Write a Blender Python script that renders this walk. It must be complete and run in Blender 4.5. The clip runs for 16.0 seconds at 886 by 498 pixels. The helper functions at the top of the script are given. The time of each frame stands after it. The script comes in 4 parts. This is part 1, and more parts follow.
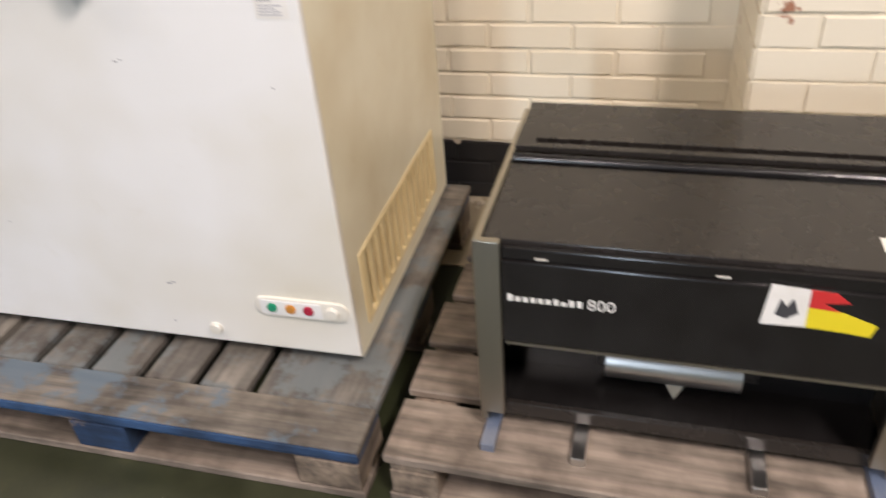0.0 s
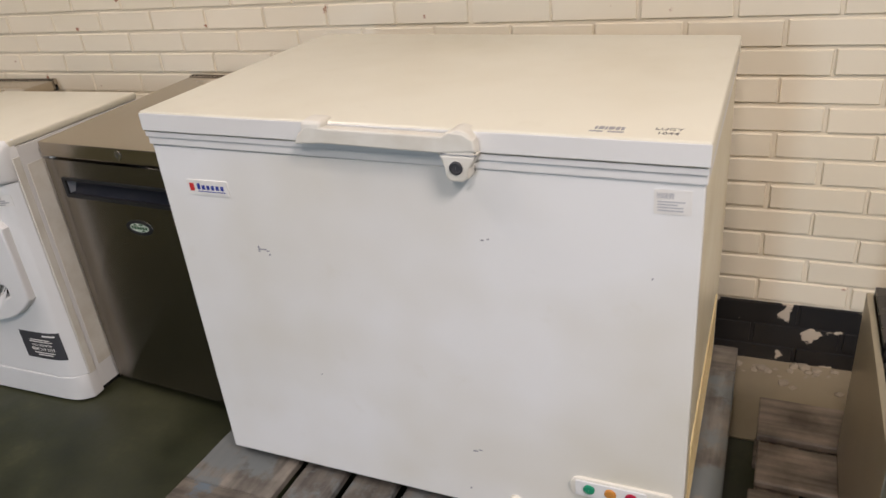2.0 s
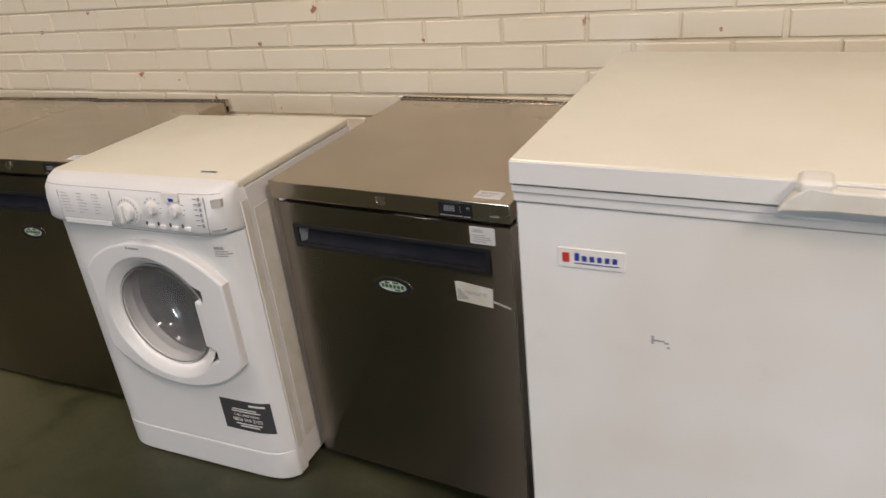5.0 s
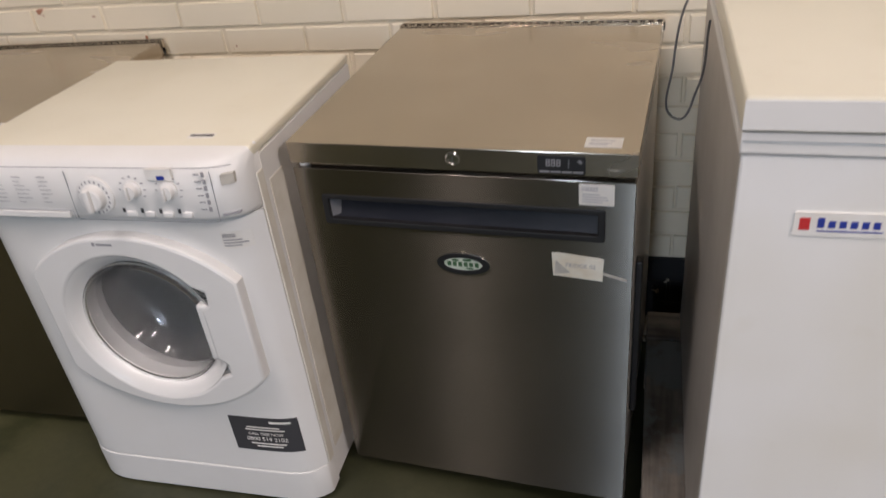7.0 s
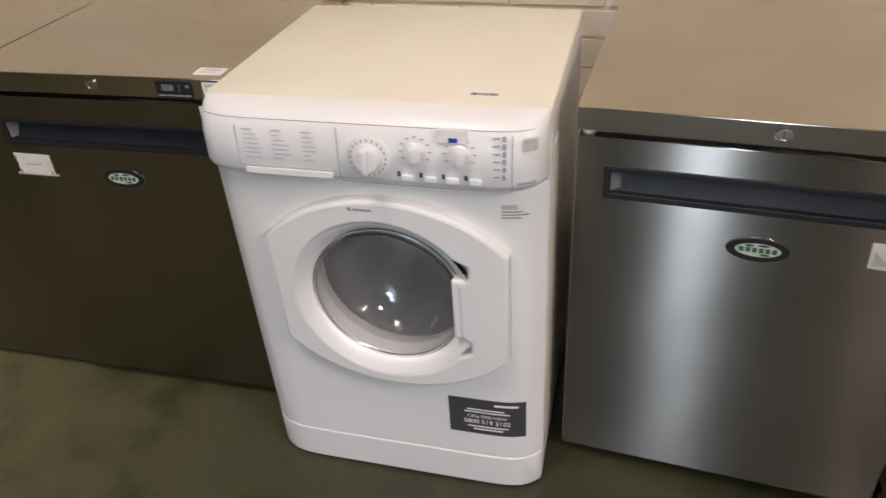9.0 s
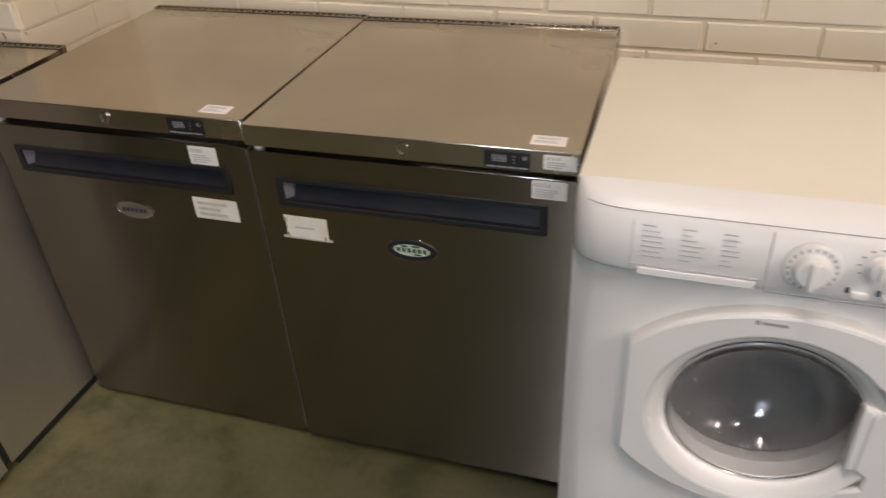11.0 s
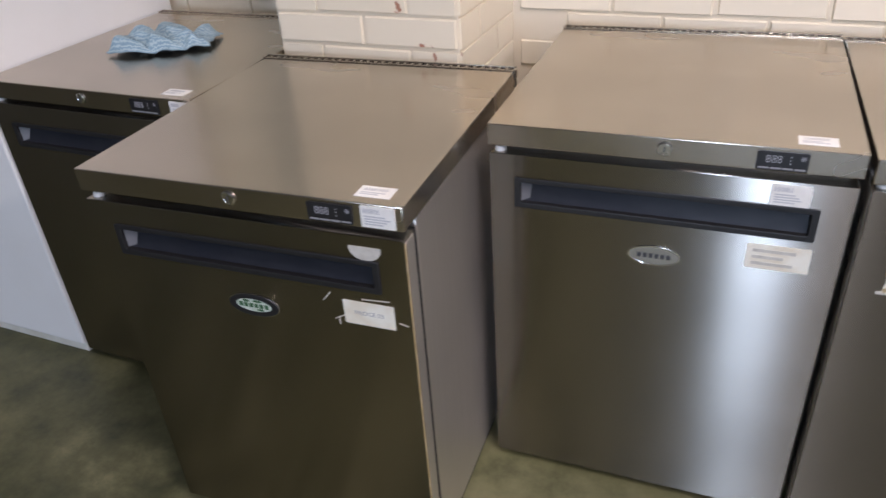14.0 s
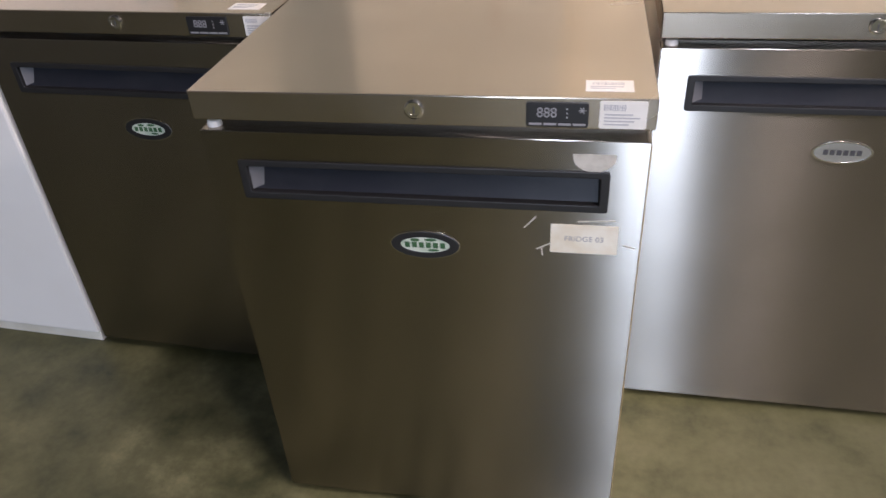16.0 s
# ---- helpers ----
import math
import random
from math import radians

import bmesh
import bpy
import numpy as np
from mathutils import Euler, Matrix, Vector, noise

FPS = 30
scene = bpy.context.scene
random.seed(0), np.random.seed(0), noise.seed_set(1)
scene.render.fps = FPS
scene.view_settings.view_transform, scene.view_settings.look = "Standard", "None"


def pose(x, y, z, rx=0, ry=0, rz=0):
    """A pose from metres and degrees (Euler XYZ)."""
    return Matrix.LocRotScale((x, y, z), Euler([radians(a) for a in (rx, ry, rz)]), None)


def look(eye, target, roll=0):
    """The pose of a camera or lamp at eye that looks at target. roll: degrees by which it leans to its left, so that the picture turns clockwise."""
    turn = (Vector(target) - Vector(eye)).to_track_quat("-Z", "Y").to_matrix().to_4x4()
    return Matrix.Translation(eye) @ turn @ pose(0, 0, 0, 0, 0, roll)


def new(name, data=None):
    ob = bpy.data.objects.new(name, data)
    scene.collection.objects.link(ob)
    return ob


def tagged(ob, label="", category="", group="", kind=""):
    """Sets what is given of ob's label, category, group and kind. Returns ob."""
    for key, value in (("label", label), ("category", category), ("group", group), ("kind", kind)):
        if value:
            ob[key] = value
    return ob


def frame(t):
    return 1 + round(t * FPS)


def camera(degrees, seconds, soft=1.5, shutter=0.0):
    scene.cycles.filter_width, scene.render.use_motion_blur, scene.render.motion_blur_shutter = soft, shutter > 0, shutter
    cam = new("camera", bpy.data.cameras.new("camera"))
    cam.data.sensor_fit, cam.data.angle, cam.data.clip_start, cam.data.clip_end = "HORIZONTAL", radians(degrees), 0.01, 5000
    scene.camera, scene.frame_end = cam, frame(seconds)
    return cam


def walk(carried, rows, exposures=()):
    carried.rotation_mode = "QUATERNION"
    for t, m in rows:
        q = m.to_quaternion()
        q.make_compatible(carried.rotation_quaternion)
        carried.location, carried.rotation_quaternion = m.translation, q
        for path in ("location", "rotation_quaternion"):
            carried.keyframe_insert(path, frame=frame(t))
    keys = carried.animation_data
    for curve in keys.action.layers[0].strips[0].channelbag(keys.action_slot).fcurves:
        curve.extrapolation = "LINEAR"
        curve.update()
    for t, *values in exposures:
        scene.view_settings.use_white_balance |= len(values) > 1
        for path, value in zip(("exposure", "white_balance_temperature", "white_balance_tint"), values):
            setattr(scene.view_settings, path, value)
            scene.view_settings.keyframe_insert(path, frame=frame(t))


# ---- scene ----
cam = camera(61.9, 16.0, shutter=0.4)
PATH = [
    (0, (0.119, 0.103, 1.22), (-0.355, 1.68, 0.085), -4.9),
    (0.5, (-0.005, 0.084, 1.31), (-0.658, 1.657, 0.263), -4.9),
    (1, (-0.117, 0.127, 1.356), (-0.917, 1.695, 0.407), -5.6),
    (1.5, (-0.21, 0.134, 1.373), (-1.032, 1.724, 0.48), -5.9),
    (2, (-0.324, 0.08, 1.361), (-1.09, 1.703, 0.478), -5.8),
    (2.5, (-0.407, 0.013, 1.329), (-1.127, 1.646, 0.426), -5.5),
    (3, (-0.486, -0.017, 1.298), (-1.198, 1.604, 0.368), -5.0),
    (3.5, (-0.606, 0.01, 1.3), (-1.363, 1.607, 0.366), -4.9),
    (4, (-0.771, 0.093, 1.333), (-1.59, 1.675, 0.424), -5.1),
    (4.5, (-0.9, 0.138, 1.362), (-1.769, 1.724, 0.508), -5.2),
    (4.7, (-0.968, 0.154, 1.374), (-1.833, 1.743, 0.523), -5.7),
    (6.8, (-1.515, 0.315, 1.358), (-2.056, 1.943, 0.33), -6.8),
    (7, (-1.549, 0.346, 1.32), (-2.065, 1.971, 0.274), -6.6),
    (7.5, (-1.619, 0.368, 1.263), (-2.094, 1.97, 0.163), -6.5),
    (8, (-1.763, 0.345, 1.287), (-2.22, 1.934, 0.163), -6.1),
    (8.2, (-1.826, 0.323, 1.299), (-2.295, 1.91, 0.176), -5.8),
    (10.3, (-2.386, 0.389, 1.333), (-2.917, 1.935, 0.18), -2.3),
    (10.5, (-2.451, 0.401, 1.343), (-3.0, 1.946, 0.198), -2.6),
    (11, (-2.639, 0.409, 1.366), (-3.224, 1.957, 0.244), -3.3),
    (11.5, (-2.795, 0.379, 1.358), (-3.389, 1.929, 0.241), -3.6),
    (12, (-2.899, 0.362, 1.316), (-3.501, 1.905, 0.196), -3.6),
    (12.5, (-3.051, 0.383, 1.309), (-3.681, 1.913, 0.186), -3.8),
    (13, (-3.22, 0.382, 1.333), (-3.92, 1.894, 0.226), -4.6),
    (13.5, (-3.391, 0.337, 1.328), (-4.12, 1.85, 0.241), -4.6),
    (14, (-3.58, 0.275, 1.328), (-4.298, 1.82, 0.28), -4.2),
    (14.5, (-3.703, 0.244, 1.278), (-4.376, 1.8, 0.218), -4.0),
    (15, (-3.84, 0.241, 1.206), (-4.434, 1.806, 0.112), -3.9),
    (15.5, (-3.968, 0.266, 1.173), (-4.468, 1.841, 0.045), -3.7),
    (16, (-4.074, 0.25, 1.194), (-4.494, 1.838, 0.053), -3.8),
]
walk(cam, [(t, look(eye, target, roll)) for t, eye, target, roll in PATH],
     exposures=[(0, 0.16, 6300, 10), (0.5, -0.04, 6300, 10), (1.5, -0.24, 6200, 10), (2.5, -0.3, 6250, 10), (4.7, -0.28, 6500, 10), (7, -0.26, 6250, 12), (8, -0.1, 6150, 12),
                (10.5, -0.14, 6750, 12), (11.5, -0.26, 6300, 11), (12.5, 0.38, 5800, 14), (13, 0.48, 5750, 15), (14, 0.46, 5700, 15), (15, 0.54, 5550, 13), (16, 0.7, 6050, 17)])

# ---- light ----
world = bpy.data.worlds.new("world")
scene.world = world
world.use_nodes = True
sky = world.node_tree.nodes.new("ShaderNodeTexSky")
sky.sky_type = "NISHITA"
sky.sun_disc = False
sky.sun_elevation, sky.sun_rotation = radians(35), radians(200)
world.node_tree.links.new(sky.outputs["Color"], world.node_tree.nodes["Background"].inputs["Color"])
world.node_tree.nodes["Background"].inputs["Strength"].default_value = 0.1

WARM, COOL = (1.0, 0.857, 0.78), (0.74, 0.86, 1.0)


def area_lamp(name, m, sx, sy, power, colour):
    data = bpy.data.lights.new(name, "AREA")
    data.shape, data.size, data.size_y, data.energy, data.color = "RECTANGLE", sx, sy, power, colour
    ob = new(name, data)
    ob.matrix_world = m
    return ob


LAMPS = [(1.7, -0.9, 215.0), (-0.5, -2.4, 92.0), (-2.9, 0.2, 68.0)]
for lx, ly, power in LAMPS:
    area_lamp("ceiling_lamp_light", pose(lx, ly, 3.86), 0.22, 1.3, power, WARM)
# daylight through the open loading door far behind the walk
area_lamp("door_daylight", look((-2.35, -10.9, 1.7), (-2.35, 0, 1.2)), 0.75, 3.2, 330.0, COOL)

# ---- materials ----


def material(name, colour, rough=0.5, metal=0.0):
    m = bpy.data.materials.new(name)
    m.use_nodes = True
    b = m.node_tree.nodes["Principled BSDF"]
    b.inputs["Base Color"].default_value = (*colour, 1)
    b.inputs["Roughness"].default_value = rough
    b.inputs["Metallic"].default_value = metal
    return m, m.node_tree, b


def noise_node(nt, scale, detail=4.0, stretch=(1, 1, 1), rough=0.55):
    co = nt.nodes.new("ShaderNodeTexCoord")
    mp = nt.nodes.new("ShaderNodeMapping")
    mp.inputs["Scale"].default_value = stretch
    n = nt.nodes.new("ShaderNodeTexNoise")
    n.inputs["Scale"].default_value, n.inputs["Detail"].default_value, n.inputs["Roughness"].default_value = scale, detail, rough
    nt.links.new(co.outputs["Object"], mp.inputs["Vector"])
    nt.links.new(mp.outputs["Vector"], n.inputs["Vector"])
    return n


def ramp_node(nt, src, stops, blend="LINEAR"):
    r = nt.nodes.new("ShaderNodeValToRGB")
    r.color_ramp.interpolation = blend
    while len(r.color_ramp.elements) < len(stops):
        r.color_ramp.elements.new(0.5)
    for e, (p, c) in zip(r.color_ramp.elements, stops):
        e.position = p
        e.color = (*c, 1) if len(c) == 3 else c
    nt.links.new(src, r.inputs["Fac"])
    return r


def mixed(nt, fac, a, b, mode="MIX"):
    x = nt.nodes.new("ShaderNodeMix")
    x.data_type, x.blend_type = "RGBA", mode
    for value, slot in ((fac, 0), (a, 6), (b, 7)):
        if isinstance(value, (int, float)):
            x.inputs[slot].default_value = value
        elif isinstance(value, tuple):
            x.inputs[slot].default_value = (*value, 1)
        else:
            nt.links.new(value, x.inputs[slot])
    return x.outputs[2]


def bump_into(nt, b, src, strength, distance):
    n = nt.nodes.new("ShaderNodeBump")
    n.inputs["Strength"].default_value, n.inputs["Distance"].default_value = strength, distance
    nt.links.new(src, n.inputs["Height"])
    nt.links.new(n.outputs["Normal"], b.inputs["Normal"])


def steel(name, colour, rough, along, aniso, wipe=0.0):
    """Brushed stainless steel with smears; the grain runs along x."""
    m, nt, b = material(name, colour, rough, 1.0)
    grain = noise_node(nt, 1.0, 3, along)
    smear = noise_node(nt, 2.6, 2, (1, 1, 0.6))
    blot = noise_node(nt, 9.0, 1)
    c1 = ramp_node(nt, smear.outputs["Fac"], [(0.3, tuple(v * 0.86 for v in colour)), (0.7, colour)], "EASE")
    c2 = ramp_node(nt, grain.outputs["Fac"], [(0.3, (0.96, 0.96, 0.96)), (0.7, (1, 1, 1))])
    nt.links.new(mixed(nt, 1.0, c1.outputs["Color"], c2.outputs["Color"], "MULTIPLY"), b.inputs["Base Color"])
    add = nt.nodes.new("ShaderNodeMath")
    add.operation = "MULTIPLY_ADD"
    nt.links.new(smear.outputs["Fac"], add.inputs[0])
    add.inputs[1].default_value, add.inputs[2].default_value = 0.05, rough - 0.03
    add2 = nt.nodes.new("ShaderNodeMath")
    add2.operation = "MULTIPLY_ADD"
    nt.links.new(blot.outputs["Fac"], add2.inputs[0])
    add2.inputs[1].default_value = 0.025
    nt.links.new(add.outputs[0], add2.inputs[2])
    # curved wipe marks left by a cloth
    arc = noise_node(nt, 2.2, 2, (1.0, 2.4, 1.0))
    bands = ramp_node(nt, arc.outputs["Fac"], [(0.36, (0, 0, 0)), (0.56, (wipe,) * 3), (0.75, (wipe * 0.4,) * 3)], "EASE")
    add3 = nt.nodes.new("ShaderNodeMath")
    nt.links.new(add2.outputs[0], add3.inputs[0])
    nt.links.new(bands.outputs["Color"], add3.inputs[1])
    nt.links.new(add3.outputs[0], b.inputs["Roughness"])
    if aniso:
        # brushed sideways: light spreads up and down, hardly sideways
        gloss = nt.nodes.new("ShaderNodeBsdfAnisotropic")
        gloss.inputs["Anisotropy"].default_value = aniso
        tan = nt.nodes.new("ShaderNodeTangent")
        tan.direction_type, tan.axis = "RADIAL", "Z"
        nt.links.new(tan.outputs["Tangent"], gloss.inputs["Tangent"])
        nt.links.new(add3.outputs[0], gloss.inputs["Roughness"])
        nt.links.new(b.inputs["Base Color"].links[0].from_socket, gloss.inputs["Color"])
        nt.links.new(gloss.outputs[0], nt.nodes["Material Output"].inputs["Surface"])
    return m


def painted(name, colour, dirt, rough, scale=3.0, amount=0.35, bump=0.05):
    """Enamel or paint with soft grime at two scales."""
    m, nt, b = material(name, colour, rough)
    big, fine = noise_node(nt, scale, 3), noise_node(nt, scale * 9, 3)
    f = ramp_node(nt, big.outputs["Fac"], [(0.42, (0, 0, 0)), (0.75, (amount,) * 3)])
    c = mixed(nt, f.outputs["Color"], colour, dirt)
    f2 = ramp_node(nt, fine.outputs["Fac"], [(0.62, (0, 0, 0)), (0.9, (amount * 0.35,) * 3)])
    nt.links.new(mixed(nt, f2.outputs["Color"], c, dirt), b.inputs["Base Color"])
    r = ramp_node(nt, fine.outputs["Fac"], [(0.3, (rough - 0.02,) * 3), (0.8, (rough + 0.05,) * 3)])
    nt.links.new(r.outputs["Color"], b.inputs["Roughness"])
    soft = noise_node(nt, scale, 0.5)
    bump_into(nt, b, soft.outputs["Fac"], bump, 0.01)
    return m


def brick_paint(name, colour, dirt, chip, chip_at, rough):
    """Thick paint over brick: soft relief, grime, chips."""
    m, nt, b = material(name, colour, rough)
    info = nt.nodes.new("ShaderNodeObjectInfo")
    geo = nt.nodes.new("ShaderNodeNewGeometry")

    def world_noise(scale, detail):
        n = nt.nodes.new("ShaderNodeTexNoise")
        n.inputs["Scale"].default_value, n.inputs["Detail"].default_value = scale, detail
        nt.links.new(geo.outputs["Position"], n.inputs["Vector"])
        return n

    big, mid, fine = world_noise(1.7, 4), world_noise(13, 6), world_noise(70, 5)
    tone = ramp_node(nt, info.outputs["Random"], [(0, (0.93, 0.93, 0.92)), (1, (1, 1, 1))])
    f = ramp_node(nt, big.outputs["Fac"], [(0.4, (0, 0, 0)), (0.75, (0.5,) * 3)])
    c = mixed(nt, 1.0, mixed(nt, f.outputs["Color"], colour, dirt), tone.outputs["Color"], "MULTIPLY")
    k = ramp_node(nt, mid.outputs["Fac"], [(chip_at, (0, 0, 0)), (chip_at + 0.02, (1, 1, 1))])
    nt.links.new(mixed(nt, k.outputs["Color"], c, chip), b.inputs["Base Color"])
    h = mixed(nt, 0.35, mid.outputs["Color"], fine.outputs["Color"])
    bump_into(nt, b, h, 0.35, 0.004)
    return m


def wood(name, colour, dark, paint=None, paint_at=0.5, along=(3, 40, 40)):
    """Rough sawn deal, stained and worn, with what is left of its paint."""
    m, nt, b = material(name, colour, 0.8)
    grain, blot = noise_node(nt, 1.0, 6, along), noise_node(nt, 9.0, 6)
    info = nt.nodes.new("ShaderNodeObjectInfo")
    c = ramp_node(nt, grain.outputs["Fac"], [(0.3, dark), (0.62, colour)])
    s = ramp_node(nt, blot.outputs["Fac"], [(0.35, (0.45, 0.44, 0.43)), (0.62, (1, 1, 1))])
    out = mixed(nt, 1.0, c.outputs["Color"], s.outputs["Color"], "MULTIPLY")
    t = ramp_node(nt, info.outputs["Random"], [(0, (0.72, 0.72, 0.74)), (1, (1.0, 1.0, 1.0))])
    out = mixed(nt, 1.0, out, t.outputs["Color"], "MULTIPLY")
    if paint:
        w = noise_node(nt, 6.0, 8, (1, 1, 1), 0.7)
        k = ramp_node(nt, w.outputs["Fac"], [(paint_at, (0, 0, 0)), (paint_at + 0.08, (0.85,) * 3)])
        out = mixed(nt, k.outputs["Color"], out, paint)
    nt.links.new(out, b.inputs["Base Color"])
    bump_into(nt, b, grain.outputs["Fac"], 0.5, 0.003)
    return m


def floor_paint():
    """Green floor paint on concrete, worn grey and stained."""
    m, nt, b = material("green_floor_paint", (0.1, 0.12, 0.05), 0.5)
    big, mid, fine = noise_node(nt, 1.1, 6), noise_node(nt, 6.0, 8, rough=0.65), noise_node(nt, 60.0, 6)
    c = ramp_node(nt, mid.outputs["Fac"], [(0.3, (0.016, 0.020, 0.011)), (0.55, (0.030, 0.036, 0.019)), (0.75, (0.07, 0.075, 0.046))])
    w = ramp_node(nt, big.outputs["Fac"], [(0.48, (0, 0, 0)), (0.72, (0.75,) * 3)])
    c2 = mixed(nt, w.outputs["Color"], c.outputs["Color"], (0.058, 0.058, 0.04))
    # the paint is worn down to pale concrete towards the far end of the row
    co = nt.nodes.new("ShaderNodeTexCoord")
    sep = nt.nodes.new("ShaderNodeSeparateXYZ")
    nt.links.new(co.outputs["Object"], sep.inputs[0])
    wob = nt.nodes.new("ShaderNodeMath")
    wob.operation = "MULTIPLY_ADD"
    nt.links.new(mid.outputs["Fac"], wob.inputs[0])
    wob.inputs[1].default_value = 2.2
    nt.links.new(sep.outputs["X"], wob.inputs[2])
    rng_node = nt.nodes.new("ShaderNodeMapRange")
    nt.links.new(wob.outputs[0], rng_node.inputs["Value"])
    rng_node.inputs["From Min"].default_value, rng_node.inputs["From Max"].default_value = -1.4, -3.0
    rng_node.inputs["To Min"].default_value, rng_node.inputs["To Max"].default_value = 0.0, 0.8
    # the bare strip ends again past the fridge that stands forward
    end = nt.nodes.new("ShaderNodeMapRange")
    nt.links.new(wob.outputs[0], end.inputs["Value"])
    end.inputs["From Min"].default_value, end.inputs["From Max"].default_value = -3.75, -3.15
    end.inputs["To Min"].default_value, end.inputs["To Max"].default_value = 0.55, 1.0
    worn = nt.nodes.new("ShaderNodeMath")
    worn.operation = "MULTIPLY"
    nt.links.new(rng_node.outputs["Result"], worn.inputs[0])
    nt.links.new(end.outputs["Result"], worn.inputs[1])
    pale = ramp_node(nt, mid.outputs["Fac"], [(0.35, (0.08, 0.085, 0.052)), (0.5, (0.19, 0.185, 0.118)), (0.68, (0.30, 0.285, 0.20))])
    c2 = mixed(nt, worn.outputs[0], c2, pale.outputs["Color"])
    c2 = mixed(nt, 1.0, c2, (0.93, 0.91, 0.69), "MULTIPLY")
    s = ramp_node(nt, fine.outputs["Fac"], [(0.25, (0.86, 0.86, 0.86)), (0.6, (1, 1, 1))])
    nt.links.new(mixed(nt, 1.0, c2, s.outputs["Color"], "MULTIPLY"), b.inputs["Base Color"])
    r = ramp_node(nt, mid.outputs["Fac"], [(0.3, (0.35,) * 3), (0.7, (0.6,) * 3)])
    nt.links.new(r.outputs["Color"], b.inputs["Roughness"])
    bump_into(nt, b, fine.outputs["Fac"], 0.15, 0.002)
    return m


def plain(name, colour, rough=0.5, metal=0.0):
    return material(name, colour, rough, metal)[0]


# same stainless: doors coloured darker, sides lighter, to carry their different reflections
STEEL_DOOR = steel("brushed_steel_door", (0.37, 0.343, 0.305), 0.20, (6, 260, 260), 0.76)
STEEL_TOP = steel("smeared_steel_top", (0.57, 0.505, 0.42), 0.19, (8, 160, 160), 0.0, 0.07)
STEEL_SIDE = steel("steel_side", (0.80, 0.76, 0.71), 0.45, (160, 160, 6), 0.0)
CHROME = plain("chrome", (0.75, 0.74, 0.72), 0.12, 1.0)
ALU = steel("brushed_aluminium", (0.72, 0.71, 0.69), 0.3, (4, 200, 200), 0.0)
BLACK_PLASTIC = painted("black_plastic", (0.010, 0.010, 0.011), (0.02, 0.02, 0.02), 0.45, 20, 0.3, 0.02)
SLATE_PLASTIC = painted("slate_handle_plastic", (0.038, 0.041, 0.056), (0.09, 0.09, 0.1), 0.32, 12, 0.3, 0.02)
GREY_PLASTIC = plain("grey_plastic", (0.28, 0.28, 0.30), 0.4)
RUBBER = plain("black_rubber", (0.015, 0.015, 0.015), 0.7)
PAPER = painted("paper_label", (0.80, 0.79, 0.76), (0.55, 0.5, 0.4), 0.6, 25, 0.3, 0.02)
OLD_PAPER = painted("yellowed_paper", (0.78, 0.76, 0.67), (0.5, 0.36, 0.16), 0.55, 22, 0.45, 0.05)
TAPE = painted("old_tape_residue", (0.55, 0.53, 0.48), (0.3, 0.28, 0.24), 0.5, 60, 0.6, 0.1)
INK = plain("ink", (0.05, 0.05, 0.055), 0.6)
INK_GREY = plain("grey_ink", (0.32, 0.32, 0.34), 0.6)
INK_PALE = plain("pale_ink", (0.48, 0.48, 0.50), 0.6)
SEAL_GREY = plain("seal_rubber", (0.72, 0.72, 0.71), 0.5)
INK_SOFT = plain("soft_grey_print", (0.46, 0.46, 0.48), 0.5)
INK_BLUE = plain("blue_ink", (0.02, 0.04, 0.30), 0.5)
INK_RED = plain("red_ink", (0.55, 0.03, 0.03), 0.5)
YELLOW = plain("yellow_print", (0.75, 0.62, 0.02), 0.5)
GREEN_LOGO = painted("green_badge_print", (0.03, 0.10, 0.04), (0.10, 0.18, 0.09), 0.35, 60, 0.5, 0.02)
BADGE_WHITE = painted("badge_white", (0.62, 0.66, 0.58), (0.2, 0.34, 0.2), 0.35, 50, 0.5, 0.02)
ENAMEL = painted("white_enamel", (0.80, 0.80, 0.79), (0.55, 0.50, 0.40), 0.30, 3.0, 0.14, 0.02)
FREEZER_ENAMEL = painted("scuffed_white_enamel", (0.83, 0.835, 0.83), (0.66, 0.62, 0.50), 0.22, 1.7, 0.75, 0.16)
# cream tone of the white tops: warm overhead light put into the colour
WARM_TOP_ENAMEL = painted("warm_lit_top_enamel", (0.76, 0.73, 0.61), (0.55, 0.49, 0.34), 0.30, 2.0, 0.45, 0.05)
YELLOWED = painted("yellowed_enamel", (0.80, 0.75, 0.58), (0.48, 0.36, 0.16), 0.33, 3.0, 0.5, 0.05)
YELLOWED_VENT = painted("yellowed_vent_plastic", (0.76, 0.62, 0.34), (0.50, 0.36, 0.15), 0.4, 8.0, 0.5, 0.03)
WHITE_PLASTIC = painted("white_plastic", (0.78, 0.78, 0.77), (0.5, 0.46, 0.38), 0.36, 6, 0.10, 0.01)
CREAM_PLASTIC = painted("cream_plastic", (0.77, 0.75, 0.68), (0.48, 0.42, 0.3), 0.38, 12, 0.4, 0.03)
SIDE_GREY = painted("freezer_side_sheet", (0.50, 0.48, 0.45), (0.34, 0.32, 0.28), 0.34, 3.0, 0.5, 0.03)
CREAM_BRICK = brick_paint("cream_painted_brick", (0.81, 0.745, 0.605), (0.71, 0.61, 0.44), (0.36, 0.17, 0.10), 0.70, 0.5)
CREAM_MORTAR = brick_paint("cream_painted_mortar", (0.77, 0.70, 0.56), (0.62, 0.53, 0.39), (0.3, 0.2, 0.12), 0.74, 0.6)
BLACK_BRICK = brick_paint("black_painted_brick", (0.016, 0.016, 0.018), (0.04, 0.036, 0.03), (0.5, 0.43, 0.34), 0.635, 0.35)
